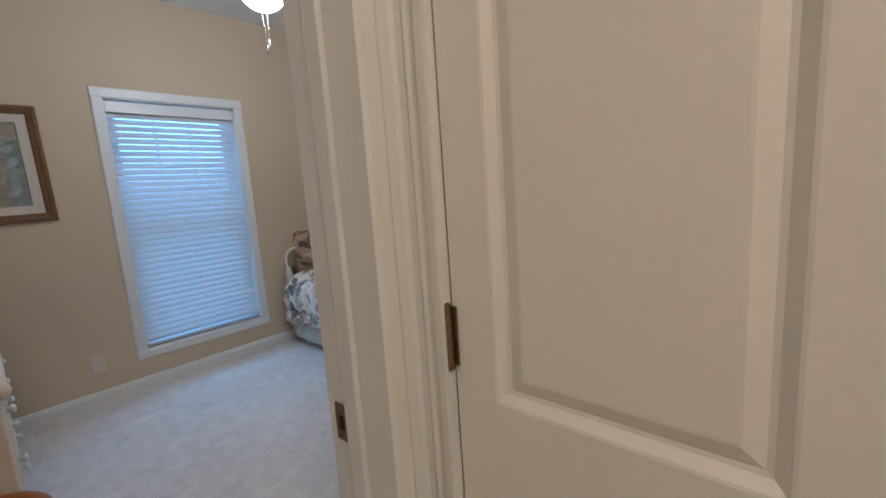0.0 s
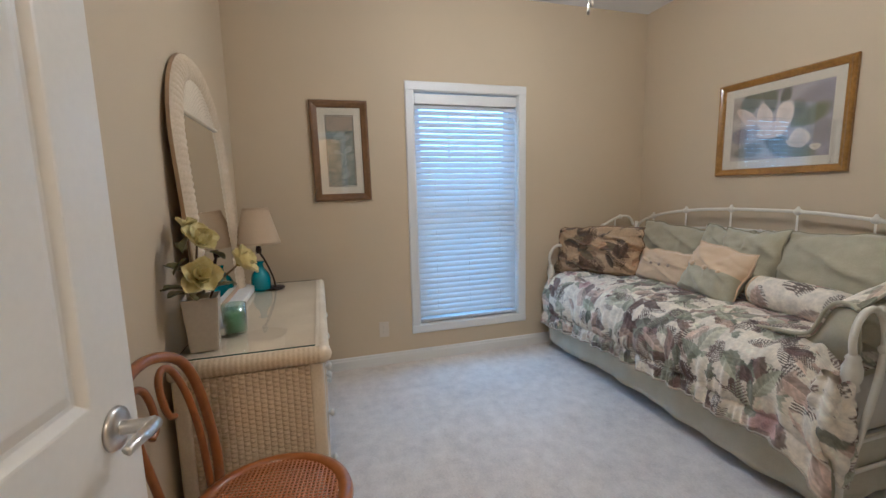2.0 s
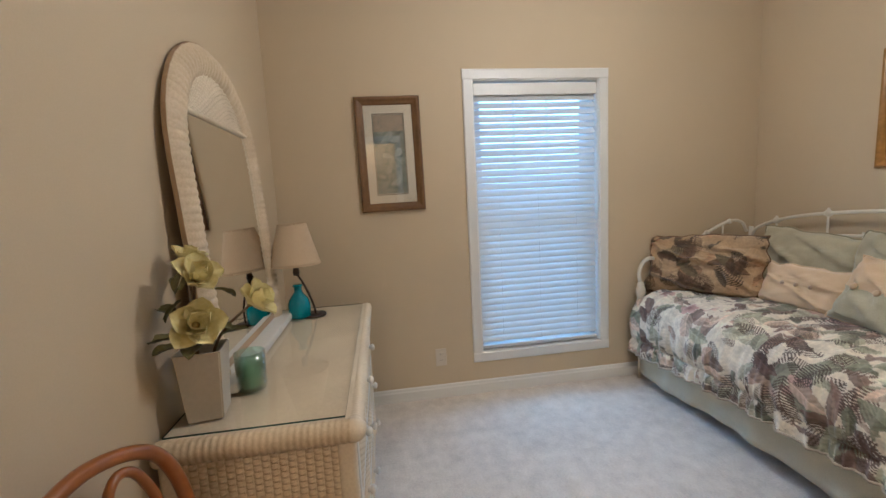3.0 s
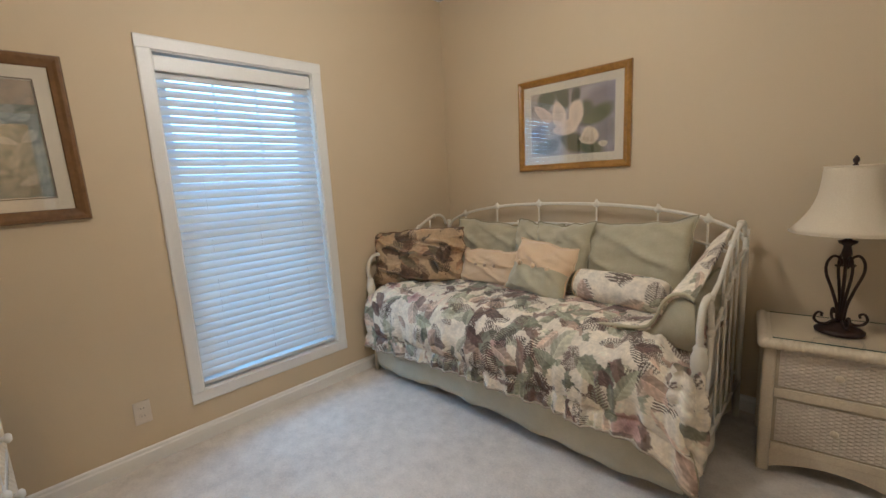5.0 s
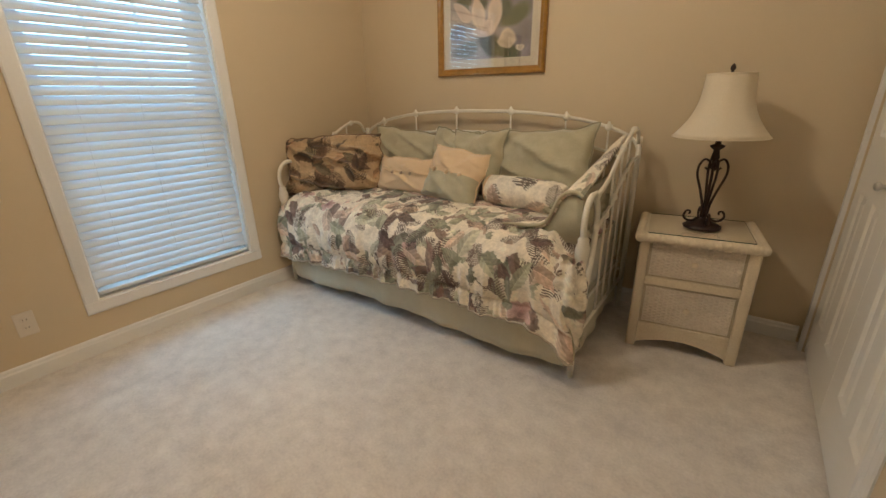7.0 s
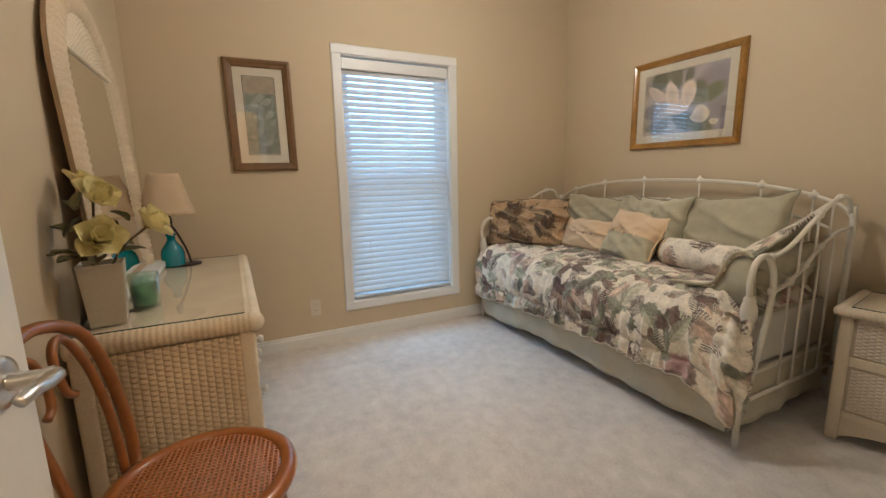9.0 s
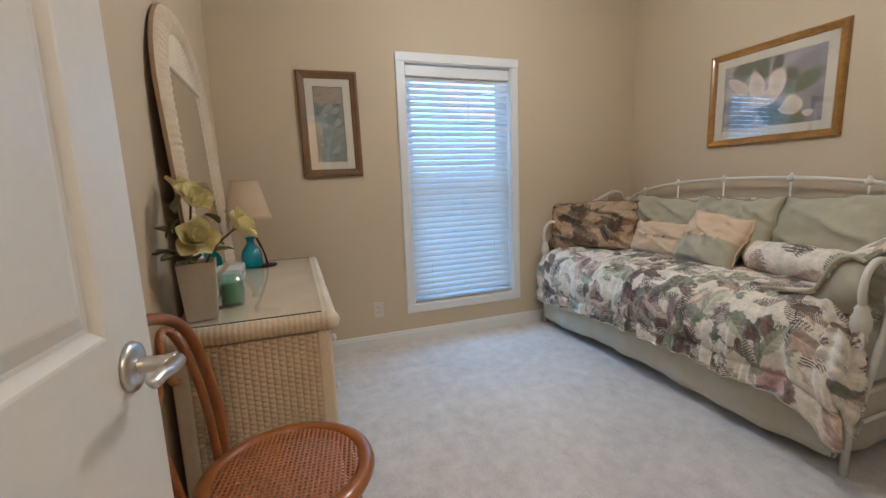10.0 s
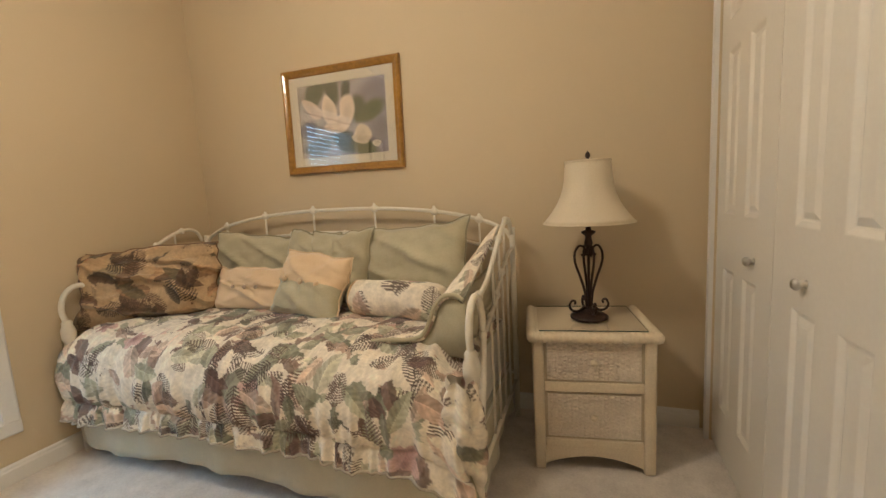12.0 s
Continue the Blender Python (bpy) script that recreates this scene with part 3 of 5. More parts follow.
def stroke(u, v, length, width, turn, colour, soft=0.25, strength=1.0):
    """A soft-edged brush mark; u and v run from the top corner, the turn in degrees."""
    c, q = math.cos(radians(turn)), math.sin(radians(turn))
    dx, dz = (gx - u) * 1.36, gz - v
    x, z = (dx * c - dz * q) / length, (dx * q + dz * c) / (width * (1 + 0.35 * np.clip((dx * c - dz * q) / length, -1, 1)))
    d = np.sqrt(x * x + z * z) + 0.06 * np.sin(9 * gx + 17 * gz + 5 * u)
    m = np.clip((1.0 - d) / soft, 0, 1) * strength
    tone = 0.82 + 0.3 * np.clip(d, 0, 1) + 0.12 * np.sin(40 * z)
    art[:] = art * (1 - m)[:, None] + (np.array(colour)[None, :] * tone[:, None]) * m[:, None]


for u, v, l, w_, t_, c in [(0.20, 0.14, 0.20, 0.13, 70, (0.10, 0.13, 0.075)), (0.41, 0.12, 0.19, 0.10, 100, (0.085, 0.11, 0.07)), (0.56, 0.14, 0.15, 0.06, 80, (0.055, 0.075, 0.06)), (0.80, 0.46, 0.24, 0.11, 22, (0.14, 0.18, 0.085)),
                           (0.66, 0.36, 0.16, 0.10, 50, (0.09, 0.12, 0.07)), (0.52, 0.80, 0.20, 0.13, -20, (0.065, 0.09, 0.05)), (0.73, 0.92, 0.20, 0.09, -8, (0.12, 0.15, 0.07)), (0.10, 0.62, 0.14, 0.12, 0, (0.24, 0.22, 0.27)),
                           (0.93, 0.70, 0.18, 0.12, 80, (0.34, 0.32, 0.35)), (0.20, 0.85, 0.22, 0.10, 10, (0.17, 0.19, 0.17))]:
    stroke(u, v, l * 1.25, w_ * 1.3, t_, [q * 0.75 for q in c], 0.35)
for u, v, l, w_, t_, c in [(0.43, 0.58, 0.20, 0.09, 8, (0.66, 0.52, 0.40)), (0.16, 0.32, 0.18, 0.075, -40, (0.64, 0.50, 0.40)), (0.36, 0.36, 0.21, 0.095, -78, (0.70, 0.57, 0.45)), (0.56, 0.42, 0.21, 0.10, 78, (0.74, 0.61, 0.49)),
                           (0.46, 0.55, 0.12, 0.06, 40, (0.72, 0.58, 0.46)), (0.71, 0.73, 0.13, 0.11, 35, (0.74, 0.63, 0.49)), (0.69, 0.79, 0.13, 0.05, -15, (0.62, 0.52, 0.38)), (0.87, 0.87, 0.045, 0.06, 90, (0.70, 0.62, 0.50))]:
    stroke(u, v, l * 1.12, w_ * 1.25, t_, c, 0.18)
PAINTED, at_, ab_ = material("painted_print")
av_ = node(at_, "ShaderNodeVertexColor", layer_name="print")
at_.links.new(av_.outputs[0], ab_.inputs["Base Color"])
ab_.inputs["Roughness"].default_value = 0.6
bm = bmesh.new()
vs = [bm.verts.new((-a + 2 * a * x, -0.0045, b - 2 * b * z)) for x, z in zip(gx, gz)]
for i in range(nx - 1):
    for k in range(nz - 1):
        bm.faces.new((vs[i * nz + k], vs[i * nz + k + 1], vs[(i + 1) * nz + k + 1], vs[(i + 1) * nz + k]))
pr = part("print", bm, PAINTED, pic, "painted magnolia with green leaves on lavender grey")
layer = pr.data.color_attributes.new("print", "FLOAT_COLOR", "POINT")
layer.data.foreach_set("color", np.hstack([art, np.ones((len(art), 1))]).astype(np.float32).ravel())

pic, a, b = framed("framed_flower_print", 0.384, 0.674, 0.050, 0.052, WALNUT, "brown wooden framed flower print with a cream mat")
pic.matrix_world = pose(WEST + 0.001, 1.081, 1.567, 0, 0, 90) @ pose(0, 0, 0, 0, -0.6, 0)
pr = part("print", box(-a, a, -0.005, -0.003, -b, b), PRINT_TEAL, pic, "grey green painted lily pond")
part("print_header", box(-a + 0.004, a - 0.004, -0.0062, -0.005, b * 0.58, b - 0.004), PRINT_PEACH, pr, "peach and grey painted band")
PALE = art_material("print_pale", [(0.16, 0.20, 0.19), (0.28, 0.31, 0.29), (0.40, 0.41, 0.38)], 24)
for k, (cx, cz, l, w_, t_) in enumerate([(-0.045, 0.085, 0.08, 0.05, 0.4), (0.0, 0.075, 0.07, 0.045, 0.2), (0.02, -0.01, 0.065, 0.05, 0.5), (0.01, -0.02, 0.06, 0.04, 2.6), (-0.01, -0.18, 0.075, 0.05, 0.3), (-0.01, 0.06, 0.05, 0.04, 2.8)]):
    bm = bmesh.new()
    petal(bm, cx, cz, l, w_, t_, -0.0058 - 0.0001 * k)
    part("painted_petal", bm, PALE, pr, "pale painted flower")
bm = bmesh.new()
for z0, z1, x0, x1 in [(b, b + 0.004, -a - 0.004, a + 0.004), (-b - 0.004, -b, -a - 0.004, a + 0.004), (-b, b, -a - 0.004, -a), (-b, b, a, a + 0.004)]:
    add_box(bm, x0, x1, -0.0105, -0.0088, z0, z1)
part("fillet", bm, DARK_IRON, pic, "thin dark fillet")

# ---- ceiling fan with its light ----
GLOW, lt, lb = material("frosted_lit_glass")
lb.inputs["Base Color"].default_value = (0.9, 0.88, 0.82, 1)
lb.inputs["Roughness"].default_value = 0.4
lb.inputs["Emission Color"].default_value = (1.0, 0.84, 0.63, 1)
lb.inputs["Emission Strength"].default_value = FAN_GLOW
FAN_WHITE = surface("fan_white", (0.72, 0.71, 0.68), (0.77, 0.76, 0.73), 0.4, 2, 80, 0.03)
fan = thing("ceiling_fan", "white ceiling fan with a lit round glass globe", "ceiling fan")
fan.location = (-2.575, 2.03, 0)
part("canopy", lathe([(0.0, TOP), (0.075, TOP - 0.001), (0.08, TOP - 0.02), (0.06, TOP - 0.05), (0.02, TOP - 0.06), (0.0, TOP - 0.06)], 28), FAN_WHITE, fan, "", True)
part("motor_housing", lathe([(0.0, TOP - 0.055), (0.09, TOP - 0.06), (0.125, TOP - 0.09), (0.13, TOP - 0.15), (0.11, TOP - 0.19), (0.06, TOP - 0.205), (0.0, TOP - 0.205)], 32), FAN_WHITE, fan, "", True)
part("light_fitter", lathe([(0.0, TOP - 0.20), (0.055, TOP - 0.205), (0.06, TOP - 0.25), (0.07, TOP - 0.285), (0.065, TOP - 0.30), (0.0, TOP - 0.30)], 28), FAN_WHITE, fan, "", True)
globe = part("globe", lathe([(0.06, TOP - 0.295)] + [(0.115 * math.sin(a), TOP - 0.385 + 0.112 * -math.cos(a) * -1) for a in [math.pi * k / 14 for k in range(3, 14)]] + [(0.0, TOP - 0.497)], 32), GLOW, fan, "lit frosted glass globe", True)
for k in range(5):
    blade_m = pose(0, 0, TOP - 0.165, 0, 0, 20 + 72 * k)
    bm = bmesh.new()
    add_box(bm, 0.11, 0.22, -0.018, 0.018, -0.006, 0.0, 0.002, 1, m=blade_m)
    arm = part("blade_arm", bm, FAN_WHITE, fan)
    bm = bmesh.new()
    outline = [(0.19, -0.05), (0.30, -0.06), (0.58, -0.07), (0.62, -0.06), (0.64, -0.03), (0.64, 0.03), (0.62, 0.06), (0.58, 0.07), (0.30, 0.06), (0.19, 0.05)]
    tilt = blade_m @ pose(0, 0, 0.004, 12, 0, 0)
    up_ = [bm.verts.new(tilt @ Vector((x, y, 0.003))) for x, y in outline]
    dn_ = [bm.verts.new(tilt @ Vector((x, y, -0.003))) for x, y in outline]
    bm.faces.new(up_)
    bm.faces.new(dn_[::-1])
    for i in range(len(outline)):
        bm.faces.new((up_[i], dn_[i], dn_[(i + 1) % len(outline)], up_[(i + 1) % len(outline)]))
    part("blade", bm, FAN_WHITE, fan)
CHAIN = surface("pale_chain", (0.42, 0.37, 0.29), (0.55, 0.49, 0.40), 0.5, 20, 90, 0.0, metal=0.3)
for dx, dz in ((-0.012, 0.0), (0.010, 0.02)):
    ch = part("pull_chain", tube([(dx - 0.006, 0.008 * (1 if dx > 0 else -1), TOP - 0.49), (dx, 0.0, 2.03 + dz)], 0.0011, 6), CHAIN, fan)
    part("chain_pull", lathe([(0.0, 2.03 + dz), (0.004, 2.028 + dz), (0.005, 2.01 + dz), (0.0085, 1.998 + dz), (0.006, 1.988 + dz), (0.0, 1.985 + dz)], 12, m=Matrix.Translation((dx, 0, 0))), CHAIN, ch, "", True)

hall_light = thing("hall_ceiling_light", "round frosted glass flush ceiling light, lit", "ceiling light")
hall_light.location = (0.25, 0.62, 0)
HALL_GLOW, ht, hb = material("hall_lit_glass")
hb.inputs["Base Color"].default_value = (0.9, 0.88, 0.82, 1)
hb.inputs["Emission Color"].default_value = (1.0, 0.73, 0.42, 1)
hb.inputs["Emission Strength"].default_value = HALL_GLOW_STRENGTH
part("pan", lathe([(0.0, TOP), (0.15, TOP - 0.001), (0.155, TOP - 0.02), (0.14, TOP - 0.03), (0.0, TOP - 0.03)], 32), NICKEL, hall_light, "", True)
part("bowl", lathe([(0.138, TOP - 0.03), (0.125, TOP - 0.06), (0.09, TOP - 0.085), (0.04, TOP - 0.098), (0.0, TOP - 0.10)], 32), HALL_GLOW, hall_light, "", True)


# ---- printed cloth ----
def leaf_print(s, t, seed, ground, greens, warms, dark, flower, count, reach=(0.10, 0.175)):
    """Overlapping broad leaves, striped ferns and a few flowers printed on cloth with the coordinates s, t in metres."""
    rng = np.random.default_rng(seed)
    col = np.empty((len(s), 3))
    col[:] = ground
    s0, s1, t0, t1 = s.min(), s.max(), t.min(), t.max()
    wash = 1 + 0.10 * np.sin(31 * s + 3 * np.sin(23 * t)) * np.sin(37 * t + 2 * np.sin(29 * s))
    for k in range(count):
        cx, cy = rng.uniform(s0 - 0.05, s1 + 0.05), rng.uniform(t0 - 0.05, t1 + 0.05)
        ang, L, kind = rng.uniform(0, 2 * math.pi), rng.uniform(*reach), rng.random()
        wide, tone, pick, bend = rng.uniform(0.15, 0.27), rng.uniform(0.85, 1.2), rng.random(), rng.uniform(-0.35, 0.35)
        near = np.nonzero((np.abs(s - cx) < L) & (np.abs(t - cy) < L))[0]
        if not len(near):
            continue
        du, dv = s[near] - cx, t[near] - cy
        x = (du * math.cos(ang) + dv * math.sin(ang)) / L + 0.5
        y = (-du * math.sin(ang) + dv * math.cos(ang)) / L + bend * (x - 0.5) ** 2
        ok = (x > 0) & (x < 1)
        xs = np.clip(x, 0, 1)
        if kind < 0.46:
            edge = wide * np.sin(math.pi * xs ** 0.8) ** 0.8 * (1 + 0.06 * np.sin(xs * 34))
            ok &= np.abs(y) < edge
            pal = greens if pick < 0.5 else warms
            c = np.array(pal[int(rng.integers(len(pal)))])
            shade = 1 + 0.12 * np.sin((xs - np.abs(y) * 0.9) * 40) + 0.20 * np.sign(y) + 0.35 * (xs - 0.5)
            shade = np.where(np.abs(y) < 0.012, 1.4, shade)
            c = c[None, :] * (tone * shade)[:, None]
            a = 0.86
        elif kind < 0.64:
            ok &= np.abs(y) < 0.30 * np.sin(math.pi * xs) ** 0.6
            comb = ((xs - 0.55 * np.abs(y)) * 13) % 1.0
            ok &= (comb < 0.52) | (np.abs(y) < 0.014)
            c = np.array(dark if pick < 0.6 else warms[0])[None, :] * np.ones(len(near))[:, None]
            a = 0.9
        elif kind < 0.98:
            ok &= np.abs(y) < 0.30 * np.sin(math.pi * xs) ** 0.9 * (0.7 + 0.3 * np.abs(np.sin(xs * 15)))
            c = np.array(ground)[None, :] * (1.08 - 0.25 * np.abs(y) + 0.05 * np.sin(xs * 60))[:, None]
            a = 0.9
        else:
            r, th = np.hypot(du, dv) / L, np.arctan2(dv, du)
            ok = r < 0.42 * (0.62 + 0.38 * np.abs(np.cos(2.5 * th + ang)))
            petal_tone = (0.55 + 2.0 * r + 0.18 * np.sin(22 * th))[:, None]
            c = np.array(flower[int(pick * len(flower))])[None, :] * petal_tone * (1 - r)[:, None] + np.array(ground)[None, :] * r[:, None]
            a = 0.92
        hit = near[ok]
        col[hit] = (1 - a) * col[hit] + a * c[ok]
    return np.clip(col * wash[:, None], 0.01, 0.85)


def dye(ob, st, colours, seed, count):
    """Lays the leaf print on a cloth's vertices."""
    st = np.asarray(st, dtype=float)
    rgb = leaf_print(st[:, 0], st[:, 1], seed, *colours, count)
    layer = ob.data.color_attributes.new("print", "FLOAT_COLOR", "POINT")
    layer.data.foreach_set("color", np.hstack([rgb, np.ones((len(rgb), 1))]).astype(np.float32).ravel())


PRINT, pt, pb = material("leaf_printed_cotton")
pa = node(pt, "ShaderNodeVertexColor", layer_name="print")
pco = node(pt, "ShaderNodeTexCoord")
pw = node(pt, "ShaderNodeTexNoise", Scale=420.0, Detail=2.0)
pn = node(pt, "ShaderNodeTexNoise", Scale=55.0, Detail=4.0)
pt.links.new(pco.outputs["Object"], pw.inputs["Vector"])
pt.links.new(pco.outputs["Object"], pn.inputs["Vector"])
pr = node(pt, "ShaderNodeMapRange")
pr.inputs["From Min"].default_value, pr.inputs["From Max"].default_value = 0.3, 0.7
pr.inputs["To Min"].default_value, pr.inputs["To Max"].default_value = 0.86, 1.12
pt.links.new(pn.outputs["Fac"], pr.inputs["Value"])
ph = node(pt, "ShaderNodeHueSaturation")
pt.links.new(pa.outputs[0], ph.inputs["Color"])
pt.links.new(pr.outputs[0], ph.inputs["Value"])
pt.links.new(ph.outputs[0], pb.inputs["Base Color"])
pb.inputs["Roughness"].default_value = 0.8
pb.inputs["Sheen Weight"].default_value = 0.1
pbp = node(pt, "ShaderNodeBump", Strength=0.3, Distance=0.001)
pt.links.new(pw.outputs["Fac"], pbp.inputs["Height"])
pt.links.new(pbp.outputs[0], pb.inputs["Normal"])
LEAFY = ((0.77, 0.69, 0.555), [(0.23, 0.235, 0.16), (0.33, 0.325, 0.225), (0.155, 0.16, 0.11), (0.45, 0.43, 0.31)],
         [(0.14, 0.082, 0.066), (0.42, 0.295, 0.22), (0.21, 0.135, 0.105), (0.58, 0.44, 0.33)], (0.08, 0.052, 0.042), [(0.38, 0.17, 0.16), (0.50, 0.31, 0.24)])
BROWN = ((0.43, 0.295, 0.16), [(0.12, 0.092, 0.047), (0.20, 0.155, 0.08), (0.07, 0.052, 0.03)],
         [(0.085, 0.044, 0.022), (0.29, 0.165, 0.08), (0.15, 0.085, 0.045), (0.50, 0.35, 0.20)], (0.04, 0.024, 0.016), [(0.33, 0.13, 0.07), (0.46, 0.27, 0.14)])
CREAM_TRIM = surface("cream_binding", (0.34, 0.29, 0.22), (0.50, 0.43, 0.33), 0.9, 25, 200, 0.2)
BROWN_TRIM = surface("brown_binding", (0.16, 0.10, 0.055), (0.24, 0.15, 0.08), 0.9, 5, 200, 0.2)

# ---- the daybed ----
bed = thing("daybed", "cream enamelled iron daybed with curved ends and back", "daybed")
BX0, BX1, BF, BB = -3.935, -1.935, 2.685, 3.51
R = 0.0098


def bed_end(x):
    end = part("front_leg", tube([(x, BF, 0.0), (x, BF, 0.55)], 0.0135, 12), WHITE_IRON, bed, "", True)
    bm = lathe([(0.016, 0.53), (0.027, 0.54), (0.022, 0.56), (0.030, 0.585), (0.030, 0.62), (0.021, 0.645), (0.024, 0.655), (0.014, 0.67)], 14, m=Matrix.Translation((x, BF, 0)))
    part("collar", bm, WHITE_IRON, end, "cast collar", True)
    part("arm_loop", tube(spline([(x, BF, 0.65), (x, 2.672, 0.72), (x, 2.69, 0.785), (x, 2.735, 0.822), (x, 2.79, 0.815), (x, 2.835, 0.76), (x, 2.85, 0.68), (x, 2.835, 0.55), (x, 2.79, 0.40), (x, 2.74, 0.27), (x, BF + 0.005, 0.20)], 6), 0.0125, 10), WHITE_IRON, bed, "", True)
    part("arm_rail", tube(spline([(x, 2.80, 0.812), (x, 2.87, 0.822), (x, 2.97, 0.855), (x, 3.12, 0.94), (x, 3.27, 1.015), (x, 3.37, 1.04), (x, 3.44, 1.02), (x, BB - 0.035, 0.96)], 6), R, 10), WHITE_IRON, bed, "", True)
    part("lower_arm_rail", tube(spline([(x, 2.845, 0.66), (x, 2.95, 0.68), (x, 3.08, 0.735), (x, 3.22, 0.82), (x, 3.36, 0.875), (x, BB, 0.89)], 6), R * 0.85, 10), WHITE_IRON, bed, "", True)
    part("bottom_rail", tube([(x, BF, 0.20), (x, BB, 0.20)], R * 0.9, 10), WHITE_IRON, bed, "", True)
    part("back_leg", tube([(x, BB, 0.0), (x, BB, 0.99)], 0.0135, 12), WHITE_IRON, bed, "", True)
    for y, z0, z1 in ((2.985, 0.20, 0.69), (3.10, 0.20, 0.745), (3.22, 0.20, 0.82), (3.34, 0.20, 0.87)):
        part("spindle", tube([(x, y, z0), (x, y, z1)], 0.0052, 8), WHITE_IRON, bed, "", True)
    for y, z0, z1 in ((3.04, 0.715, 0.90), (3.17, 0.79, 0.965), (3.29, 0.85, 1.02)):
        part("spindle", tube([(x, y, z0), (x, y, z1)], 0.0052, 8), WHITE_IRON, bed, "", True)
    for y, z in ((2.845, 0.665), (2.985, 0.69), (3.10, 0.748), (3.22, 0.82), (2.81, 0.815), (3.17, 0.967), (3.34, 1.035)):
        bm = bmesh.new()
        ball(bm, (x, y, z), 0.0165, 12, 1.15)
        part("casting", bm, WHITE_IRON, bed, "", True)


bed_end(BX0)
bed_end(BX1)
arch = [(BX0 + u, BB, 0.920 + 0.198 * math.sqrt(max(0.0, 1 - abs(u - 1) ** 2.3))) for u in [0, 0.03, 0.08, 0.15, 0.25, 0.4, 0.6, 0.8, 1.0, 1.2, 1.4, 1.6, 1.75, 1.85, 1.92, 1.97, 2.0]]
part("back_rail", tube(spline(arch, 4), R, 10), WHITE_IRON, bed, "", True)
low = [(x, y, z - 0.13) for x, y, z in arch[2:-2]]
part("back_rail", tube(spline(low, 4), R * 0.8, 10), WHITE_IRON, bed, "", True)
part("back_rail", tube([(BX0, BB, 0.24), (BX1, BB, 0.24)], R, 10), WHITE_IRON, bed, "", True)
for x in (-3.44, -3.09, -2.69, -2.34, -3.75, -2.10):
    zt = 0.920 + 0.198 * math.sqrt(max(0.0, 1 - abs(x - BX0 - 1) ** 2.3))
    bm = bmesh.new()
    lathe([(0.0, 0.030), (0.006, 0.028), (0.009, 0.018), (0.020, 0.010), (0.021, -0.006), (0.012, -0.018), (0.0, -0.02)], 12, bm=bm, m=Matrix.Translation((x, BB, zt)))
    part("casting", bm, WHITE_IRON, bed, "", True)
    part("spindle", tube([(x, BB, 0.24), (x, BB, zt)], 0.0052, 8), WHITE_IRON, bed, "", True)
for x in (-3.26, -2.89, -2.51):
    part("spindle", tube([(x, BB, 0.24), (x, BB, 1.0)], 0.0052, 8), WHITE_IRON, bed, "", True)
part("link_spring_deck", box(BX0 + 0.02, BX1 - 0.02, 2.70, 3.49, 0.285, 0.30, 0.003, 1), WHITE_IRON, bed)

mattress = tagged(part("mattress", box(BX0 + 0.035, BX1 - 0.035, 2.675, 3.48, 0.30, 0.545, 0.05, 4), surface("ticking", (0.6, 0.56, 0.48), (0.66, 0.62, 0.54), 0.9, 4, 200, 0.2), None, "", True),
                  "plain cream mattress under the comforter", "mattress")

# bed skirt: gathered cloth hanging to just above the carpet
SAGE_PALE = surface("pale_sage_linen", (0.50, 0.45, 0.32), (0.60, 0.545, 0.40), 0.9, 14, 200, 0.35, 0.0012, sheen=0.2)
skirt = thing("bed_skirt", "sage green linen bed skirt hanging below the comforter", "bed skirt")
s_acc = 0.0
for name, (xa, ya), (xb, yb) in (("end_panel", (BX0 + 0.03, 3.45), (BX0 + 0.03, 2.665)), ("front_panel", (BX0 + 0.03, 2.665), (BX1 - 0.03, 2.665)), ("end_panel", (BX1 - 0.03, 2.665), (BX1 - 0.03, 3.45))):
    L = math.hypot(xb - xa, yb - ya)
    nseg = int(L / 0.012)
    nx, ny = (yb - ya) / L, -(xb - xa) / L
    bm = bmesh.new()
    rows_ = []
    for j in range(9):
        d = j / 8
        row = []
        for k in range(nseg + 1):
            f = k / nseg
            s = s_acc + L * f
            wob = d * (0.010 * math.sin(s * 13 + 1.5 * math.sin(s * 3.1)) + 0.006 * math.sin(s * 31) + 0.014 * noise.noise((s * 2.2, d, 0)) + 0.012)
            row.append(bm.verts.new((xa + (xb - xa) * f + nx * wob, ya + (yb - ya) * f + ny * wob, 0.31 - 0.245 * d + 0.012 * d * math.sin(s * 4.2 + 1) + 0.006 * d * noise.noise((s * 6, 2, 0)))))
        rows_.append(row)
    for a_, b_ in zip(rows_, rows_[1:]):
        for k in range(nseg):
            bm.faces.new((a_[k], a_[k + 1], b_[k + 1], b_[k]))
    bmesh.ops.recalc_face_normals(bm, faces=bm.faces)
    part(name, bm, SAGE_PALE, skirt, "", True).modifiers.new("thickness", "SOLIDIFY").thickness = 0.003
    s_acc += L

# comforter: one puffy sheet over the top and down the front
bm = bmesh.new()
NU = 450
prof = [(p.x, p.y) for p in spline([(3.44, 0.600, 0), (3.2, 0.626, 0), (2.95, 0.634, 0), (2.78, 0.622, 0), (2.695, 0.598, 0), (2.636, 0.545, 0), (2.610, 0.46, 0), (2.604, 0.37, 0), (2.616, 0.245, 0)], 34)]
NV = len(prof) - 1
arc = [0.0]
for (ya_, za_), (yb_, zb_) in zip(prof, prof[1:]):
    arc.append(arc[-1] + math.hypot(yb_ - ya_, zb_ - za_))
grid, st = [], []


def ease(v, lo, hi):
    f = min(1.0, max(0.0, (v - lo) / (hi - lo)))
    return f * f * (3 - 2 * f)


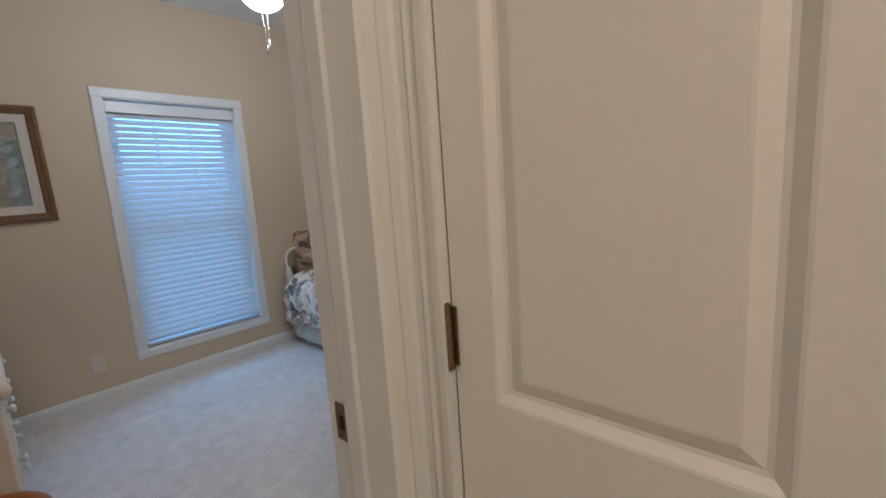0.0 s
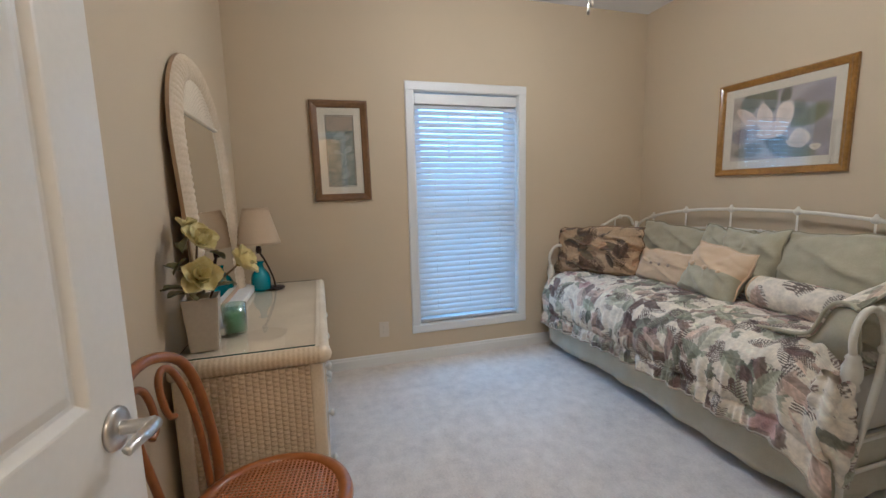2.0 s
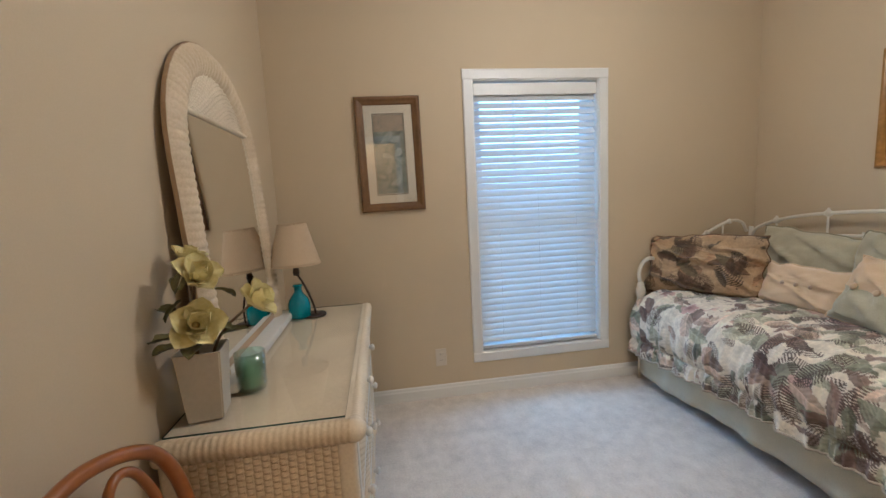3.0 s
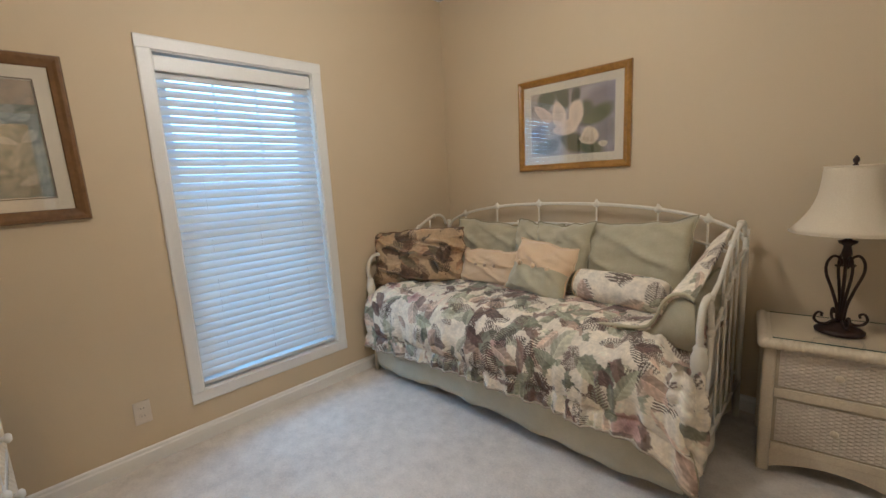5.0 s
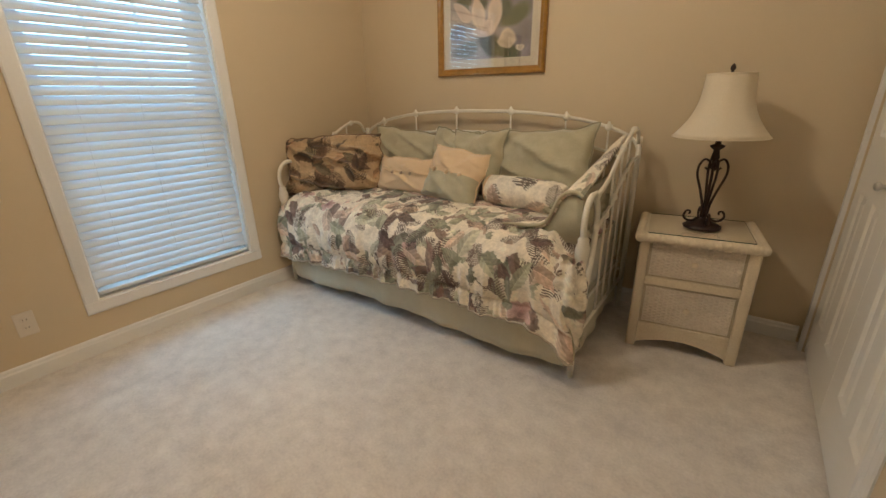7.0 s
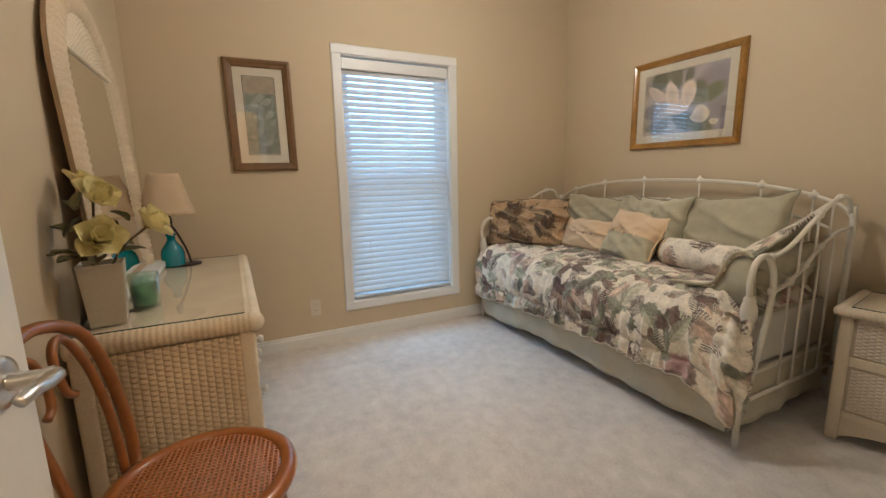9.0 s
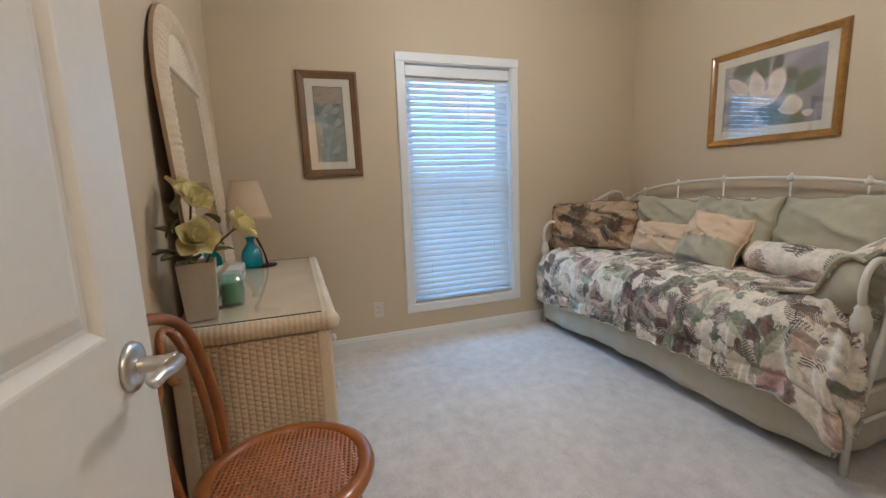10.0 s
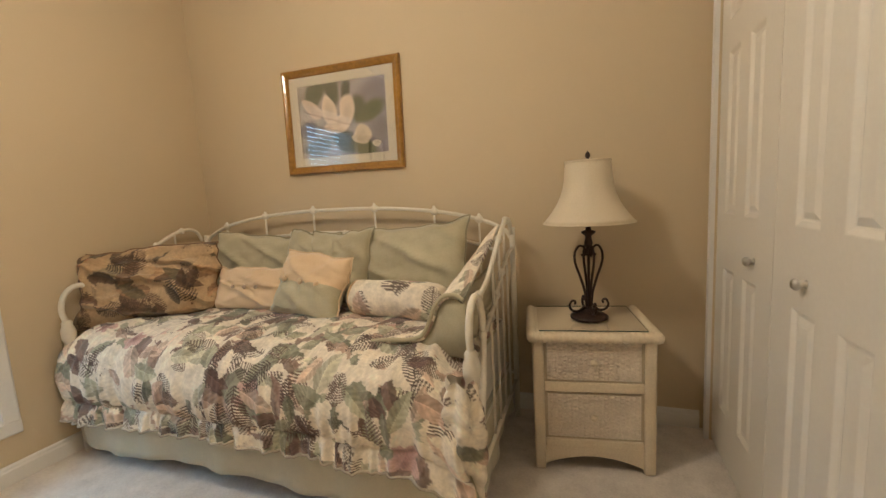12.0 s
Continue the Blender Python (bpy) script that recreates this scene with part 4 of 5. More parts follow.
for i in range(NU + 1):
    u = i / NU
    x0 = BX0 + 0.006 + u * (BX1 - BX0 - 0.050)
    right, left = ease(u, 0.93, 1.0), 1 - ease(u, 0.0, 0.035)
    gather = math.sin(x0 * 41 + 2.6 * math.sin(x0 * 9)) + 0.6 * math.sin(x0 * 83 + 2 * math.sin(x0 * 13)) + 0.45 * math.sin(x0 * 157 + 3 * math.sin(x0 * 19))
    row = []
    for j, (py, pz) in enumerate(prof):
        path = arc[j]
        drop, hang = ease(path, 0.70, 1.02), ease(path, 0.86, 1.20)
        n0 = noise.noise((x0 * 3.2, path * 3.5, 1.3))
        n1 = noise.noise((x0 * 9.5, path * 6.5, 4.1))
        n2 = noise.noise((x0 * 24, path * 11, 7.7))
        puff = 0.020 * n0 + 0.014 * n1 + 0.009 * n2
        line = math.exp(-((path - 1.06) / 0.012) ** 2)
        fold = (0.35 + 0.65 * hang) * drop * (0.0115 * gather + 0.010 * noise.noise((x0 * 15, path * 3, 5)))
        bulge = 0.014 * drop * abs(math.sin((path - 1.06) / 0.19 * math.pi)) if path > 0.87 else 0.0
        y = py - (fold * (1 - 0.5 * line) + bulge - 0.012 * line + drop * puff)
        z = pz + (1 - drop) * puff + 0.004 * (1 - drop) * gather * ease(path, 0.3, 0.7) - 0.03 * left * (1 - drop)
        z -= hang * (0.045 * (1 - ease(u, 0.0, 0.45)) + 0.012 * noise.noise((x0 * 5, 3, 3)) + 0.0015 * gather)
        # the loose corner hangs lower, outwards past the leg
        x = x0 + right * hang * (0.085 + 0.012 * math.sin(path * 30)) - 0.02 * left * hang
        z -= right ** 1.2 * hang * 0.105
        y -= right * hang * 0.022
        z -= 0.07 * right ** 2 * (1 - drop)
        row.append(bm.verts.new((x, y, z)))
        st.append((x0, path))
    grid.append(row)
for a_, b_ in zip(grid, grid[1:]):
    for k in range(NV):
        bm.faces.new((a_[k], a_[k + 1], b_[k + 1], b_[k]))
hem = [grid[i][NV].co.copy() for i in range(0, NU + 1, 3)]
inner_ = [[grid[i][j].co + Vector((0, 0.02 * ease(arc[j], 0.70, 1.02), -0.02 * (1 - ease(arc[j], 0.70, 1.02)))) for j in range(0, NV + 1, 8)] for i in range(0, NU + 1, 10)]
comforter = thing("comforter", "quilted comforter printed with tropical leaves in sage, plum and cream", "comforter")
cover = part("cover", bm, PRINT, comforter, "", True)
dye(cover, st, LEAFY, 23, 1200)
bm = bmesh.new()
inner_ = [[bm.verts.new(c) for c in r_] for r_ in inner_]
for a_, b_ in zip(inner_, inner_[1:]):
    for k in range(len(a_) - 1):
        bm.faces.new((a_[k], a_[k + 1], b_[k + 1], b_[k]))
part("lining", bm, SAGE, comforter, "sage lining", True)
part("hem", tube(hem, 0.006, 8), CREAM_TRIM, comforter, "bound hem", True)


def cushion(name, w, h, t, mat, m, label, seed=0, flange=0.0, piping=None, sag=0.02, group="pillows on the daybed", n=26, rumple=0.020, dyed=None):
    """A stuffed cushion in local x (width) and z (height), facing -y, standing with its lower edge at z = 0."""
    bm = bmesh.new()
    sheets = []
    for side in (-1, 1):
        sheet = []
        for i in range(n + 1):
            row = []
            for k in range(n + 1):
                u, v = -1 + 2 * i / n, -1 + 2 * k / n
                fat = ((1 - abs(u) ** 2.6) * (1 - abs(v) ** 2.6)) ** 0.5 if max(abs(u), abs(v)) < 1 else 0.0
                pin = 1 - 0.07 * (1 - abs(v) ** 2) * abs(u) ** 3 * 1.0
                pin2 = 1 - 0.07 * (1 - abs(u) ** 2) * abs(v) ** 3
                nn = 0.018 * noise.noise((u * 2.1 + seed, v * 2.3, side)) * fat + 0.012 * noise.noise((u * 5 + seed, v * 4, side * 2)) * fat + 0.005 * noise.noise((u * 11 + seed, v * 9, side * 3)) * fat
                wx = rumple * (noise.noise((u * 1.7 + seed * 3, v * 1.7, 0.5)) + 0.5 * noise.noise((u * 4 + seed, v * 4, 2.5)))
                wz = rumple * (noise.noise((u * 1.7, v * 1.7 + seed * 5, 9.5)) + 0.5 * noise.noise((u * 4, v * 4 + seed, 6.5)))
                crease = -rumple * 1.2 * fat * max(0.0, math.sin(u * 5 + v * 7 + seed * 2)) ** 6 * -side
                row.append(bm.verts.new((u * w / 2 * pin + wx, side * (t / 2 * fat) + nn + crease, h / 2 + v * h / 2 * pin2 - sag * fat * (v > 0) * v + wz * (v > -0.8))))
            sheet.append(row)
        for i in range(n):
            for k in range(n):
                bm.faces.new((sheet[i][k], sheet[i + 1][k], sheet[i + 1][k + 1], sheet[i][k + 1]))
        sheets.append(sheet)
    rim = [(i, 0) for i in range(n)] + [(n, k) for k in range(n)] + [(i, n) for i in range(n, 0, -1)] + [(0, k) for k in range(n, 0, -1)]
    edge = [sheets[0][i][k].co.copy() for i, k in rim]
    bmesh.ops.remove_doubles(bm, verts=bm.verts, dist=0.0004)
    bmesh.ops.recalc_face_normals(bm, faces=bm.faces)
    th = thing(name, label, "pillow", group)
    th.matrix_world = m
    cover = part("cover", bm, mat, th, "", True)
    if dyed:
        dye(cover, [(v.co.x + (1.3 if v.co.y > 0 else 0.0), v.co.z) for v in cover.data.vertices], dyed, seed, 330)
    if piping is not None:
        part("piping", tube(edge + [edge[0]], 0.0045 + flange, 8), piping, th, "", True)
    return th


SAGE_DARK = surface("sage_piping", (0.29, 0.27, 0.18), (0.37, 0.34, 0.235), 0.9, 3, 260, 0.3, 0.001)
TOPZ = 0.635
cushion("throw_pillow", 0.58, 0.41, 0.15, SAGE, pose(-3.51, 3.37, TOPZ - 0.03, -15, 4, 2), "square sage green linen pillow leaning on the daybed's back", 1, 0, SAGE_DARK, 0.04, rumple=0.030)
cushion("throw_pillow", 0.34, 0.41, 0.13, SAGE, pose(-3.08, 3.38, TOPZ - 0.03, -13, 2, -3), "narrow sage green linen pillow leaning on the daybed's back", 2, 0, SAGE_DARK, 0.04, rumple=0.026)
cushion("throw_pillow", 0.40, 0.40, 0.15, SAGE, pose(-2.85, 3.33, TOPZ - 0.02, -14, -2, -5), "square sage green linen pillow leaning on the daybed's back", 7, 0, SAGE_DARK, 0.03, rumple=0.026)
cushion("throw_pillow", 0.60, 0.43, 0.16, SAGE, pose(-2.40, 3.33, TOPZ - 0.02, -16, -5, -5), "large rumpled sage green linen pillow leaning on the daybed's back", 3, 0, SAGE_DARK, 0.03, rumple=0.024)
cushion("pillow_sham", 0.69, 0.385, 0.19, PRINT, pose(-3.70, 2.945, TOPZ - 0.03, -15, -2, 36), "brown leaf-print pillow sham leaning in the daybed's corner", 4, 0, BROWN_TRIM, 0.05, n=140, rumple=0.040, dyed=BROWN)
oblong = cushion("lumbar_pillow", 0.44, 0.235, 0.12, CREAM_CLOTH, pose(-3.25, 3.12, TOPZ - 0.015, -20, 0, 4), "oblong cream pillow with three covered buttons", 5, 0, CREAM_CLOTH)
BUTTON = surface("covered_button", (0.42, 0.31, 0.22), (0.5, 0.38, 0.28), 0.8, 10, 200, 0.1)
for x in (-0.07, 0.0, 0.07):
    part("button", lathe([(0.0, 0.012), (0.008, 0.010), (0.011, 0.004), (0.0, 0.0)], 12, m=pose(x, -0.064, 0.118, 90)), BUTTON, oblong, "", True)
two = cushion("throw_pillow", 0.42, 0.325, 0.15, [CREAM_CLOTH], pose(-2.865, 3.045, TOPZ - 0.015, -24, 5, -8), "cream and sage two-tone pillow with buttons along its seam", 6, 0, CREAM_CLOTH)
for p in two.children:
    if p.name.startswith("cover"):
        p.data.materials.append(SAGE)
        for f in p.data.polygons:
            if f.center.z < 0.165:
                f.material_index = 1
for x in (-0.10, 0.0, 0.10):
    part("button", lathe([(0.0, 0.014), (0.011, 0.012), (0.016, 0.004), (0.0, 0.0)], 12, m=pose(x, -0.078, 0.165, 90)), CREAM_CLOTH, two, "cream button", True)

# bolster and the folded quilt beside it
bol = thing("bolster_pillow", "leaf-printed bolster lying along the daybed's back", "pillow", "pillows on the daybed")
bol.matrix_world = pose(-2.40, 3.13, TOPZ + 0.070, 0, 90, -8)
bm = lathe([(p.x, p.y) for p in spline([(0.002, -0.24, 0), (0.05, -0.238, 0), (0.075, -0.225, 0), (0.083, -0.17, 0), (0.086, -0.06, 0), (0.086, 0.06, 0), (0.083, 0.17, 0), (0.072, 0.228, 0), (0.045, 0.24, 0), (0.002, 0.242, 0)], 12)], 100)
for v in bm.verts:
    v.co += Vector((noise.noise(v.co * 9), noise.noise(v.co * 9 + Vector((3, 1, 2))), 0)) * 0.012
c_ = part("cover", bm, PRINT, bol, "", True)
dye(c_, [(0.085 * math.atan2(v.co.y, v.co.x), v.co.z) for v in c_.data.vertices], LEAFY, 5, 60)
part("piping", tube([(0.076 * math.cos(a), 0.076 * math.sin(a), -0.226) for a in [2 * math.pi * k / 24 for k in range(25)]], 0.005, 8), CREAM_CLOTH, bol, "cream piping", True)

# quilt laid over the bolster's end and up the iron arm, its sage lining showing at the front edge
bm = bmesh.new()
cross = spline([(-2.36, 0.606, 0), (-2.27, 0.618, 0), (-2.19, 0.628, 0), (-2.135, 0.655, 0), (-2.10, 0.715, 0), (-2.075, 0.775, 0), (-2.04, 0.815, 0), (-1.995, 0.825, 0), (-1.963, 0.812, 0)], 18)
g2, st2 = [], []
NW_ = 130
for i in range(NW_ + 1):
    f = i / NW_
    row = []
    for j, p in enumerate(cross):
        v = j / (len(cross) - 1)
        y = 2.765 + f * 0.60 + 0.05 * (1 - v) * (1 - f)
        lift = 0.21 * f * max(0.0, v - 0.45) / 0.55
        st2.append((j * 0.0042, y))
        w_ = 0.014 * noise.noise((p.x * 6, y * 6, 2)) + 0.006 * noise.noise((p.x * 15, y * 14, 5))
        row.append(bm.verts.new((p.x + 0.5 * w_ - 0.012, y, p.y + lift + w_ + 0.022 * (1 - v))))
    g2.append(row)
for a_, b_ in zip(g2, g2[1:]):
    for k in range(len(cross) - 1):
        bm.faces.new((a_[k], a_[k + 1], b_[k + 1], b_[k]))
bmesh.ops.recalc_face_normals(bm, faces=bm.faces)
if sum(f.normal.z for f in bm.faces) < 0:
    bmesh.ops.reverse_faces(bm, faces=bm.faces)
edge = [v.co.copy() for v in g2[0]]
quilt = thing("folded_quilt", "leaf-printed quilt with a sage lining folded over the daybed's arm", "quilt")
q = part("cover", bm, [PRINT, SAGE], quilt, "", True)
dye(q, st2, LEAFY, 8, 90)
sol = q.modifiers.new("thickness", "SOLIDIFY")
sol.thickness, sol.offset, sol.material_offset = 0.016, -1.0, 1
part("binding", tube(edge, 0.008, 8), SAGE, quilt, "padded sage edge", True)
bm = bmesh.new()
sage_pts = [e + Vector((0.0, 0.02, -0.02)) for e in edge[32:]]
r1 = [bm.verts.new(p) for p in sage_pts]
r2 = [bm.verts.new((min(p.x + 0.012, -1.965), p.y + 0.01, 0.595)) for k, p in enumerate(sage_pts)]
for k in range(len(r1) - 1):
    bm.faces.new((r1[k], r1[k + 1], r2[k + 1], r2[k]))
lin = part("lining", bm, SAGE, quilt, "sage green lining", True)
lin.modifiers.new("thickness", "SOLIDIFY").thickness = 0.012
cushion("pillow_sham", 0.54, 0.205, 0.11, SAGE, pose(-2.035, 3.09, TOPZ - 0.02, 0, 0, 0) @ pose(0, 0, 0, 0, 0, 90) @ pose(0, 0, 0, 8, 0, 0), "sage-backed pillow standing against the daybed's iron arm", 8, 0, SAGE_DARK)
# ruffle of cloth tied at the front post
bm = bmesh.new()
ruf, st3 = [], []
for i in range(73):
    a_ = 2 * math.pi * i / 72
    col_ = []
    for k in range(70):
        d = k / 69
        wide = 0.034 + 0.026 * math.sin(3.0 * d + 0.1) + 0.010 * math.sin(a_ * 5 + d * 5) + 0.008 * abs(math.sin(d * 19 + math.sin(a_)))
        col_.append(bm.verts.new((BX1 - 0.034 + 0.025 * d + wide * math.cos(a_), BF - 0.032 + 1.0 * wide * math.sin(a_), 0.575 - (0.36 + 0.05 * math.cos(a_ - 0.6)) * d + 0.010 * math.sin(a_ * 3))))
        st3.append((a_ * 0.06, d * 0.4))
    ruf.append(col_)
for a_, b_ in zip(ruf, ruf[1:]):
    for k in range(69):
        bm.faces.new((a_[k], b_[k], b_[k + 1], a_[k + 1]))
r_ = part("bunched_corner", bm, PRINT, comforter, "", True)
dye(r_, st3, LEAFY, 3, 40)


# ---- wicker helpers ----
def weave(w, h, px, pz, amp, sub=(4, 2)):
    """A woven panel in local x and z, facing -y: uprights with cane passing over and under."""
    bm = bmesh.new()
    nx, nz = max(4, int(w / px) * sub[0]), max(4, int(h / pz) * sub[1])
    g = []
    for i in range(nx + 1):
        x = w * i / nx
        col = int(i / sub[0])
        row = []
        for k in range(nz + 1):
            z = h * k / nz
            rib = abs(math.sin(math.pi * x / (w / max(1, int(w / px)))))
            over_ = math.sin(math.pi * z / (h / max(1, int(h / pz))) * 1.0 + math.pi * col)
            row.append(bm.verts.new((x, -amp * (0.55 * rib + 0.45 * rib * over_) + 0.0004 * noise.noise((x * 90, z * 90, 0)), z)))
        g.append(row)
    for a, b in zip(g, g[1:]):
        for k in range(nz):
            bm.faces.new((a[k], b[k], b[k + 1], a[k + 1]))
    return bm


def wrapped(points, r, pitch=0.019, sides=12, depth=0.20):
    """A roll wrapped in cane, along straight or curved points."""
    pts = [Vector(p) for p in points]
    fine = []
    for a, b in zip(pts, pts[1:]):
        n = max(1, int((b - a).length / (pitch / 4)))
        fine += [a.lerp(b, k / n) for k in range(n)]
    fine.append(pts[-1])
    L = len(fine) - 1
    return tube(fine, lambda s: r * (1 + depth * abs(math.sin(math.pi * s * L / 4)) - depth * 0.5), sides)


TOP_GLASS, tt, tb = material("table_glass")
tg = node(tt, "ShaderNodeBsdfGlossy", Roughness=0.02)
tg.inputs["Color"].default_value = (1.0, 1.0, 0.99, 1)
tc = node(tt, "ShaderNodeBsdfTransparent", Color=(0.97, 0.965, 0.945, 1))
tl = node(tt, "ShaderNodeLayerWeight", Blend=0.28)
tm = node(tt, "ShaderNodeMixShader")
tt.links.new(tl.outputs["Fresnel"], tm.inputs[0])
tt.links.new(tc.outputs[0], tm.inputs[1])
tt.links.new(tg.outputs[0], tm.inputs[2])
tt.links.new(tm.outputs[0], tt.nodes["Material Output"].inputs["Surface"])
GLASS_EDGE = surface("green_glass_edge", (0.05, 0.09, 0.075), (0.07, 0.12, 0.10), 0.15, 5, 50, 0.0)


def glass_top(parent, x0, x1, y0, y1, z):
    bm = bmesh.new()
    vs = [bm.verts.new((x, y, z + 0.005)) for x, y in ((x0, y0), (x1, y0), (x1, y1), (x0, y1))]
    bm.faces.new(vs)
    g = part("glass_top", bm, TOP_GLASS, parent, "clear glass top")
    g.visible_shadow = False
    bm = bmesh.new()
    lo = [bm.verts.new((x, y, z + 0.0005)) for x, y in ((x0, y0), (x1, y0), (x1, y1), (x0, y1))]
    hi = [bm.verts.new((x, y, z + 0.005)) for x, y in ((x0, y0), (x1, y0), (x1, y1), (x0, y1))]
    for k in range(4):
        bm.faces.new((lo[k], lo[(k + 1) % 4], hi[(k + 1) % 4], hi[k]))
    part("glass_edge", bm, GLASS_EDGE, g)


# ---- nightstand ----
stand = thing("nightstand", "whitewashed wicker nightstand with two drawers and a glass top", "nightstand")
stand.matrix_world = pose(-1.563, 3.136, 0, 0, 0, 8.0)
w, d, h = 0.236, 0.40, 0.60
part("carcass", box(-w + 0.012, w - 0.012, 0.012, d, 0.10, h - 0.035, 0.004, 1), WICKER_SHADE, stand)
for sx in (-1, 1):
    for yy in (0.022, d - 0.022):
        part("leg", box(sx * (w - 0.022) - 0.022, sx * (w - 0.022) + 0.022, yy - 0.022, yy + 0.022, 0.0, h - 0.035, 0.012, 3), WICKER, stand, "", True)
    bm = weave(d - 0.09, h - 0.15, 0.014, 0.009, 0.003)
    part("side_panel", bm, WICKER, stand).matrix_basis = pose(sx * (w - 0.010), 0.045 if sx > 0 else d - 0.045, 0.11, 0, 0, 90 * sx)
for z0, z1 in ((0.575 - 0.012, 0.575), (0.345, 0.385), (0.105, 0.14)):
    part("rail", box(-w + 0.045, w - 0.045, 0.004, 0.03, z0, z1, 0.004, 2), WICKER, stand)
bm = bmesh.new()
n = 24
for yy in (0.008, 0.022):
    top_ = [bm.verts.new((-w + 0.045 + (2 * w - 0.09) * k / n, yy, 0.105)) for k in range(n + 1)]
    bot_ = [bm.verts.new((-w + 0.045 + (2 * w - 0.09) * k / n, yy, 0.022 + 0.045 * math.sin(math.pi * k / n) ** 0.8)) for k in range(n + 1)]
    for k in range(n):
        bm.faces.new((top_[k], top_[k + 1], bot_[k + 1], bot_[k]))
part("apron", bm, WICKER, stand, "arched wicker apron")
for z0, z1 in ((0.388, 0.560), (0.143, 0.342)):
    dr = part("drawer", box(-w + 0.05, w - 0.05, 0.010, 0.05, z0, z1, 0.003, 1), WICKER_SHADE, stand)
    f = part("woven_front", weave(2 * w - 0.112, z1 - z0 - 0.014, 0.019, 0.0075, 0.0055), WICKER_TAN, dr)
    f.matrix_basis = pose(-w + 0.056, 0.0098, z0 + 0.007)
    part("knob", lathe([(0.0, 0.026), (0.008, 0.025), (0.014, 0.019), (0.013, 0.012), (0.007, 0.008), (0.008, 0.0), (0.0, 0.0)], 16, m=pose(0, 0.009, (z0 + z1) / 2, 90)), WICKER, dr, "small whitewashed knob", True)
part("top_board", box(-w, w, -0.004, d + 0.004, h - 0.036, h - 0.008, 0.006, 2), WICKER, stand)
r = 0.021
part("rolled_edge", wrapped([(-w, -0.004, h - 0.022), (w, -0.004, h - 0.022)], r), WICKER, stand, "cane-wrapped rolled edge", True)
part("rolled_edge", wrapped([(-w, -0.004, h - 0.022), (-w, d, h - 0.022)], r), WICKER, stand, "", True)
part("rolled_edge", wrapped([(w, -0.004, h - 0.022), (w, d, h - 0.022)], r), WICKER, stand, "", True)
for sx in (-1, 1):
    bm = bmesh.new()
    ball(bm, (sx * w, -0.004, h - 0.022), 0.0225, 12)
    part("corner_roll", bm, WICKER, stand, "", True)
glass_top(stand, -w + 0.028, w - 0.028, 0.022, d - 0.005, h - 0.007)

# ---- table lamp on the nightstand ----
SHADE, sht, shb = material("ivory_lampshade")
shn = node(sht, "ShaderNodeTexNoise", Scale=260.0, Detail=2.0)
sho = node(sht, "ShaderNodeTexCoord")
sht.links.new(sho.outputs["Object"], shn.inputs["Vector"])
sht.links.new(ramp(sht, shn.outputs["Fac"], [(0.3, (0.78, 0.68, 0.50)), (0.7, (0.86, 0.76, 0.59))]), shb.inputs["Base Color"])
shb.inputs["Roughness"].default_value = 0.85
shtr = node(sht, "ShaderNodeBsdfTranslucent", Color=(0.78, 0.66, 0.46, 1))
shm = node(sht, "ShaderNodeMixShader", Fac=0.2)
sht.links.new(shb.outputs[0], shm.inputs[1])
sht.links.new(shtr.outputs[0], shm.inputs[2])
sht.links.new(shm.outputs[0], sht.nodes["Material Output"].inputs["Surface"])


def bell_shade(parent, z0, z1, r0, r1, panels=0, bell=0.35, mat=SHADE):
    prof_ = []
    for k in range(15):
        f = k / 14
        prof_.append((r0 + (r1 - r0) * (f + bell * math.sin(math.pi * f) * (1 - 0.45 * f)), z0 + (z1 - z0) * f))
    bm = lathe(prof_ + [(a - 0.002, b) for a, b in prof_[::-1]], 48, close=True)
    if panels:
        for v in bm.verts:
            a = math.atan2(v.co.y, v.co.x)
            f = 1 - 0.022 * abs(math.cos(a * panels / 2))
            v.co.x *= f
            v.co.y *= f
    sh = part("shade", bm, mat, parent, "ivory fabric shade" if mat is SHADE else "beige fabric shade", True)
    for rr, z in ((r0, z0), (r1, z1)):
        part("trim_ring", tube([(rr * 0.992 * math.cos(a), rr * 0.992 * math.sin(a), z) for a in [2 * math.pi * k / 48 for k in range(49)]], 0.0028, 8), mat, sh, "", True)
    return sh


tl_ = thing("table_lamp", "dark bronze scrolled iron table lamp with an ivory bell shade", "table lamp")
tl_.matrix_world = pose(-1.578, 3.335, 0.599, 0, 0, 20)
part("base", lathe([(0.0, 0.0), (0.078, 0.0), (0.080, 0.008), (0.066, 0.018), (0.040, 0.026), (0.030, 0.040), (0.0, 0.044)], 32), DARK_IRON, tl_, "", True)
part("stem", tube([(0, 0, 0.04), (0, 0, 0.37)], 0.006, 10), DARK_IRON, tl_, "", True)
for k in range(4):
    m = pose(0, 0, 0, 0, 0, 90 * k)
    scroll = spline([(0.010, 0, 0.05), (0.016, 0, 0.11), (0.036, 0, 0.18), (0.058, 0, 0.245), (0.058, 0, 0.290), (0.040, 0, 0.318), (0.018, 0, 0.308), (0.012, 0, 0.288), (0.022, 0, 0.274), (0.032, 0, 0.282)], 6)
    part("scroll", tube([m @ p for p in scroll], lambda s: 0.0062 - 0.002 * s, 8), DARK_IRON, tl_, "", True)
    foot = spline([(0.018, 0, 0.05), (0.045, 0, 0.032), (0.072, 0, 0.035), (0.085, 0, 0.055), (0.075, 0, 0.078), (0.060, 0, 0.075), (0.062, 0, 0.062)], 6)
    part("foot_scroll", tube([m @ p for p in foot], lambda s: 0.006 - 0.0015 * s, 8), DARK_IRON, tl_, "", True)
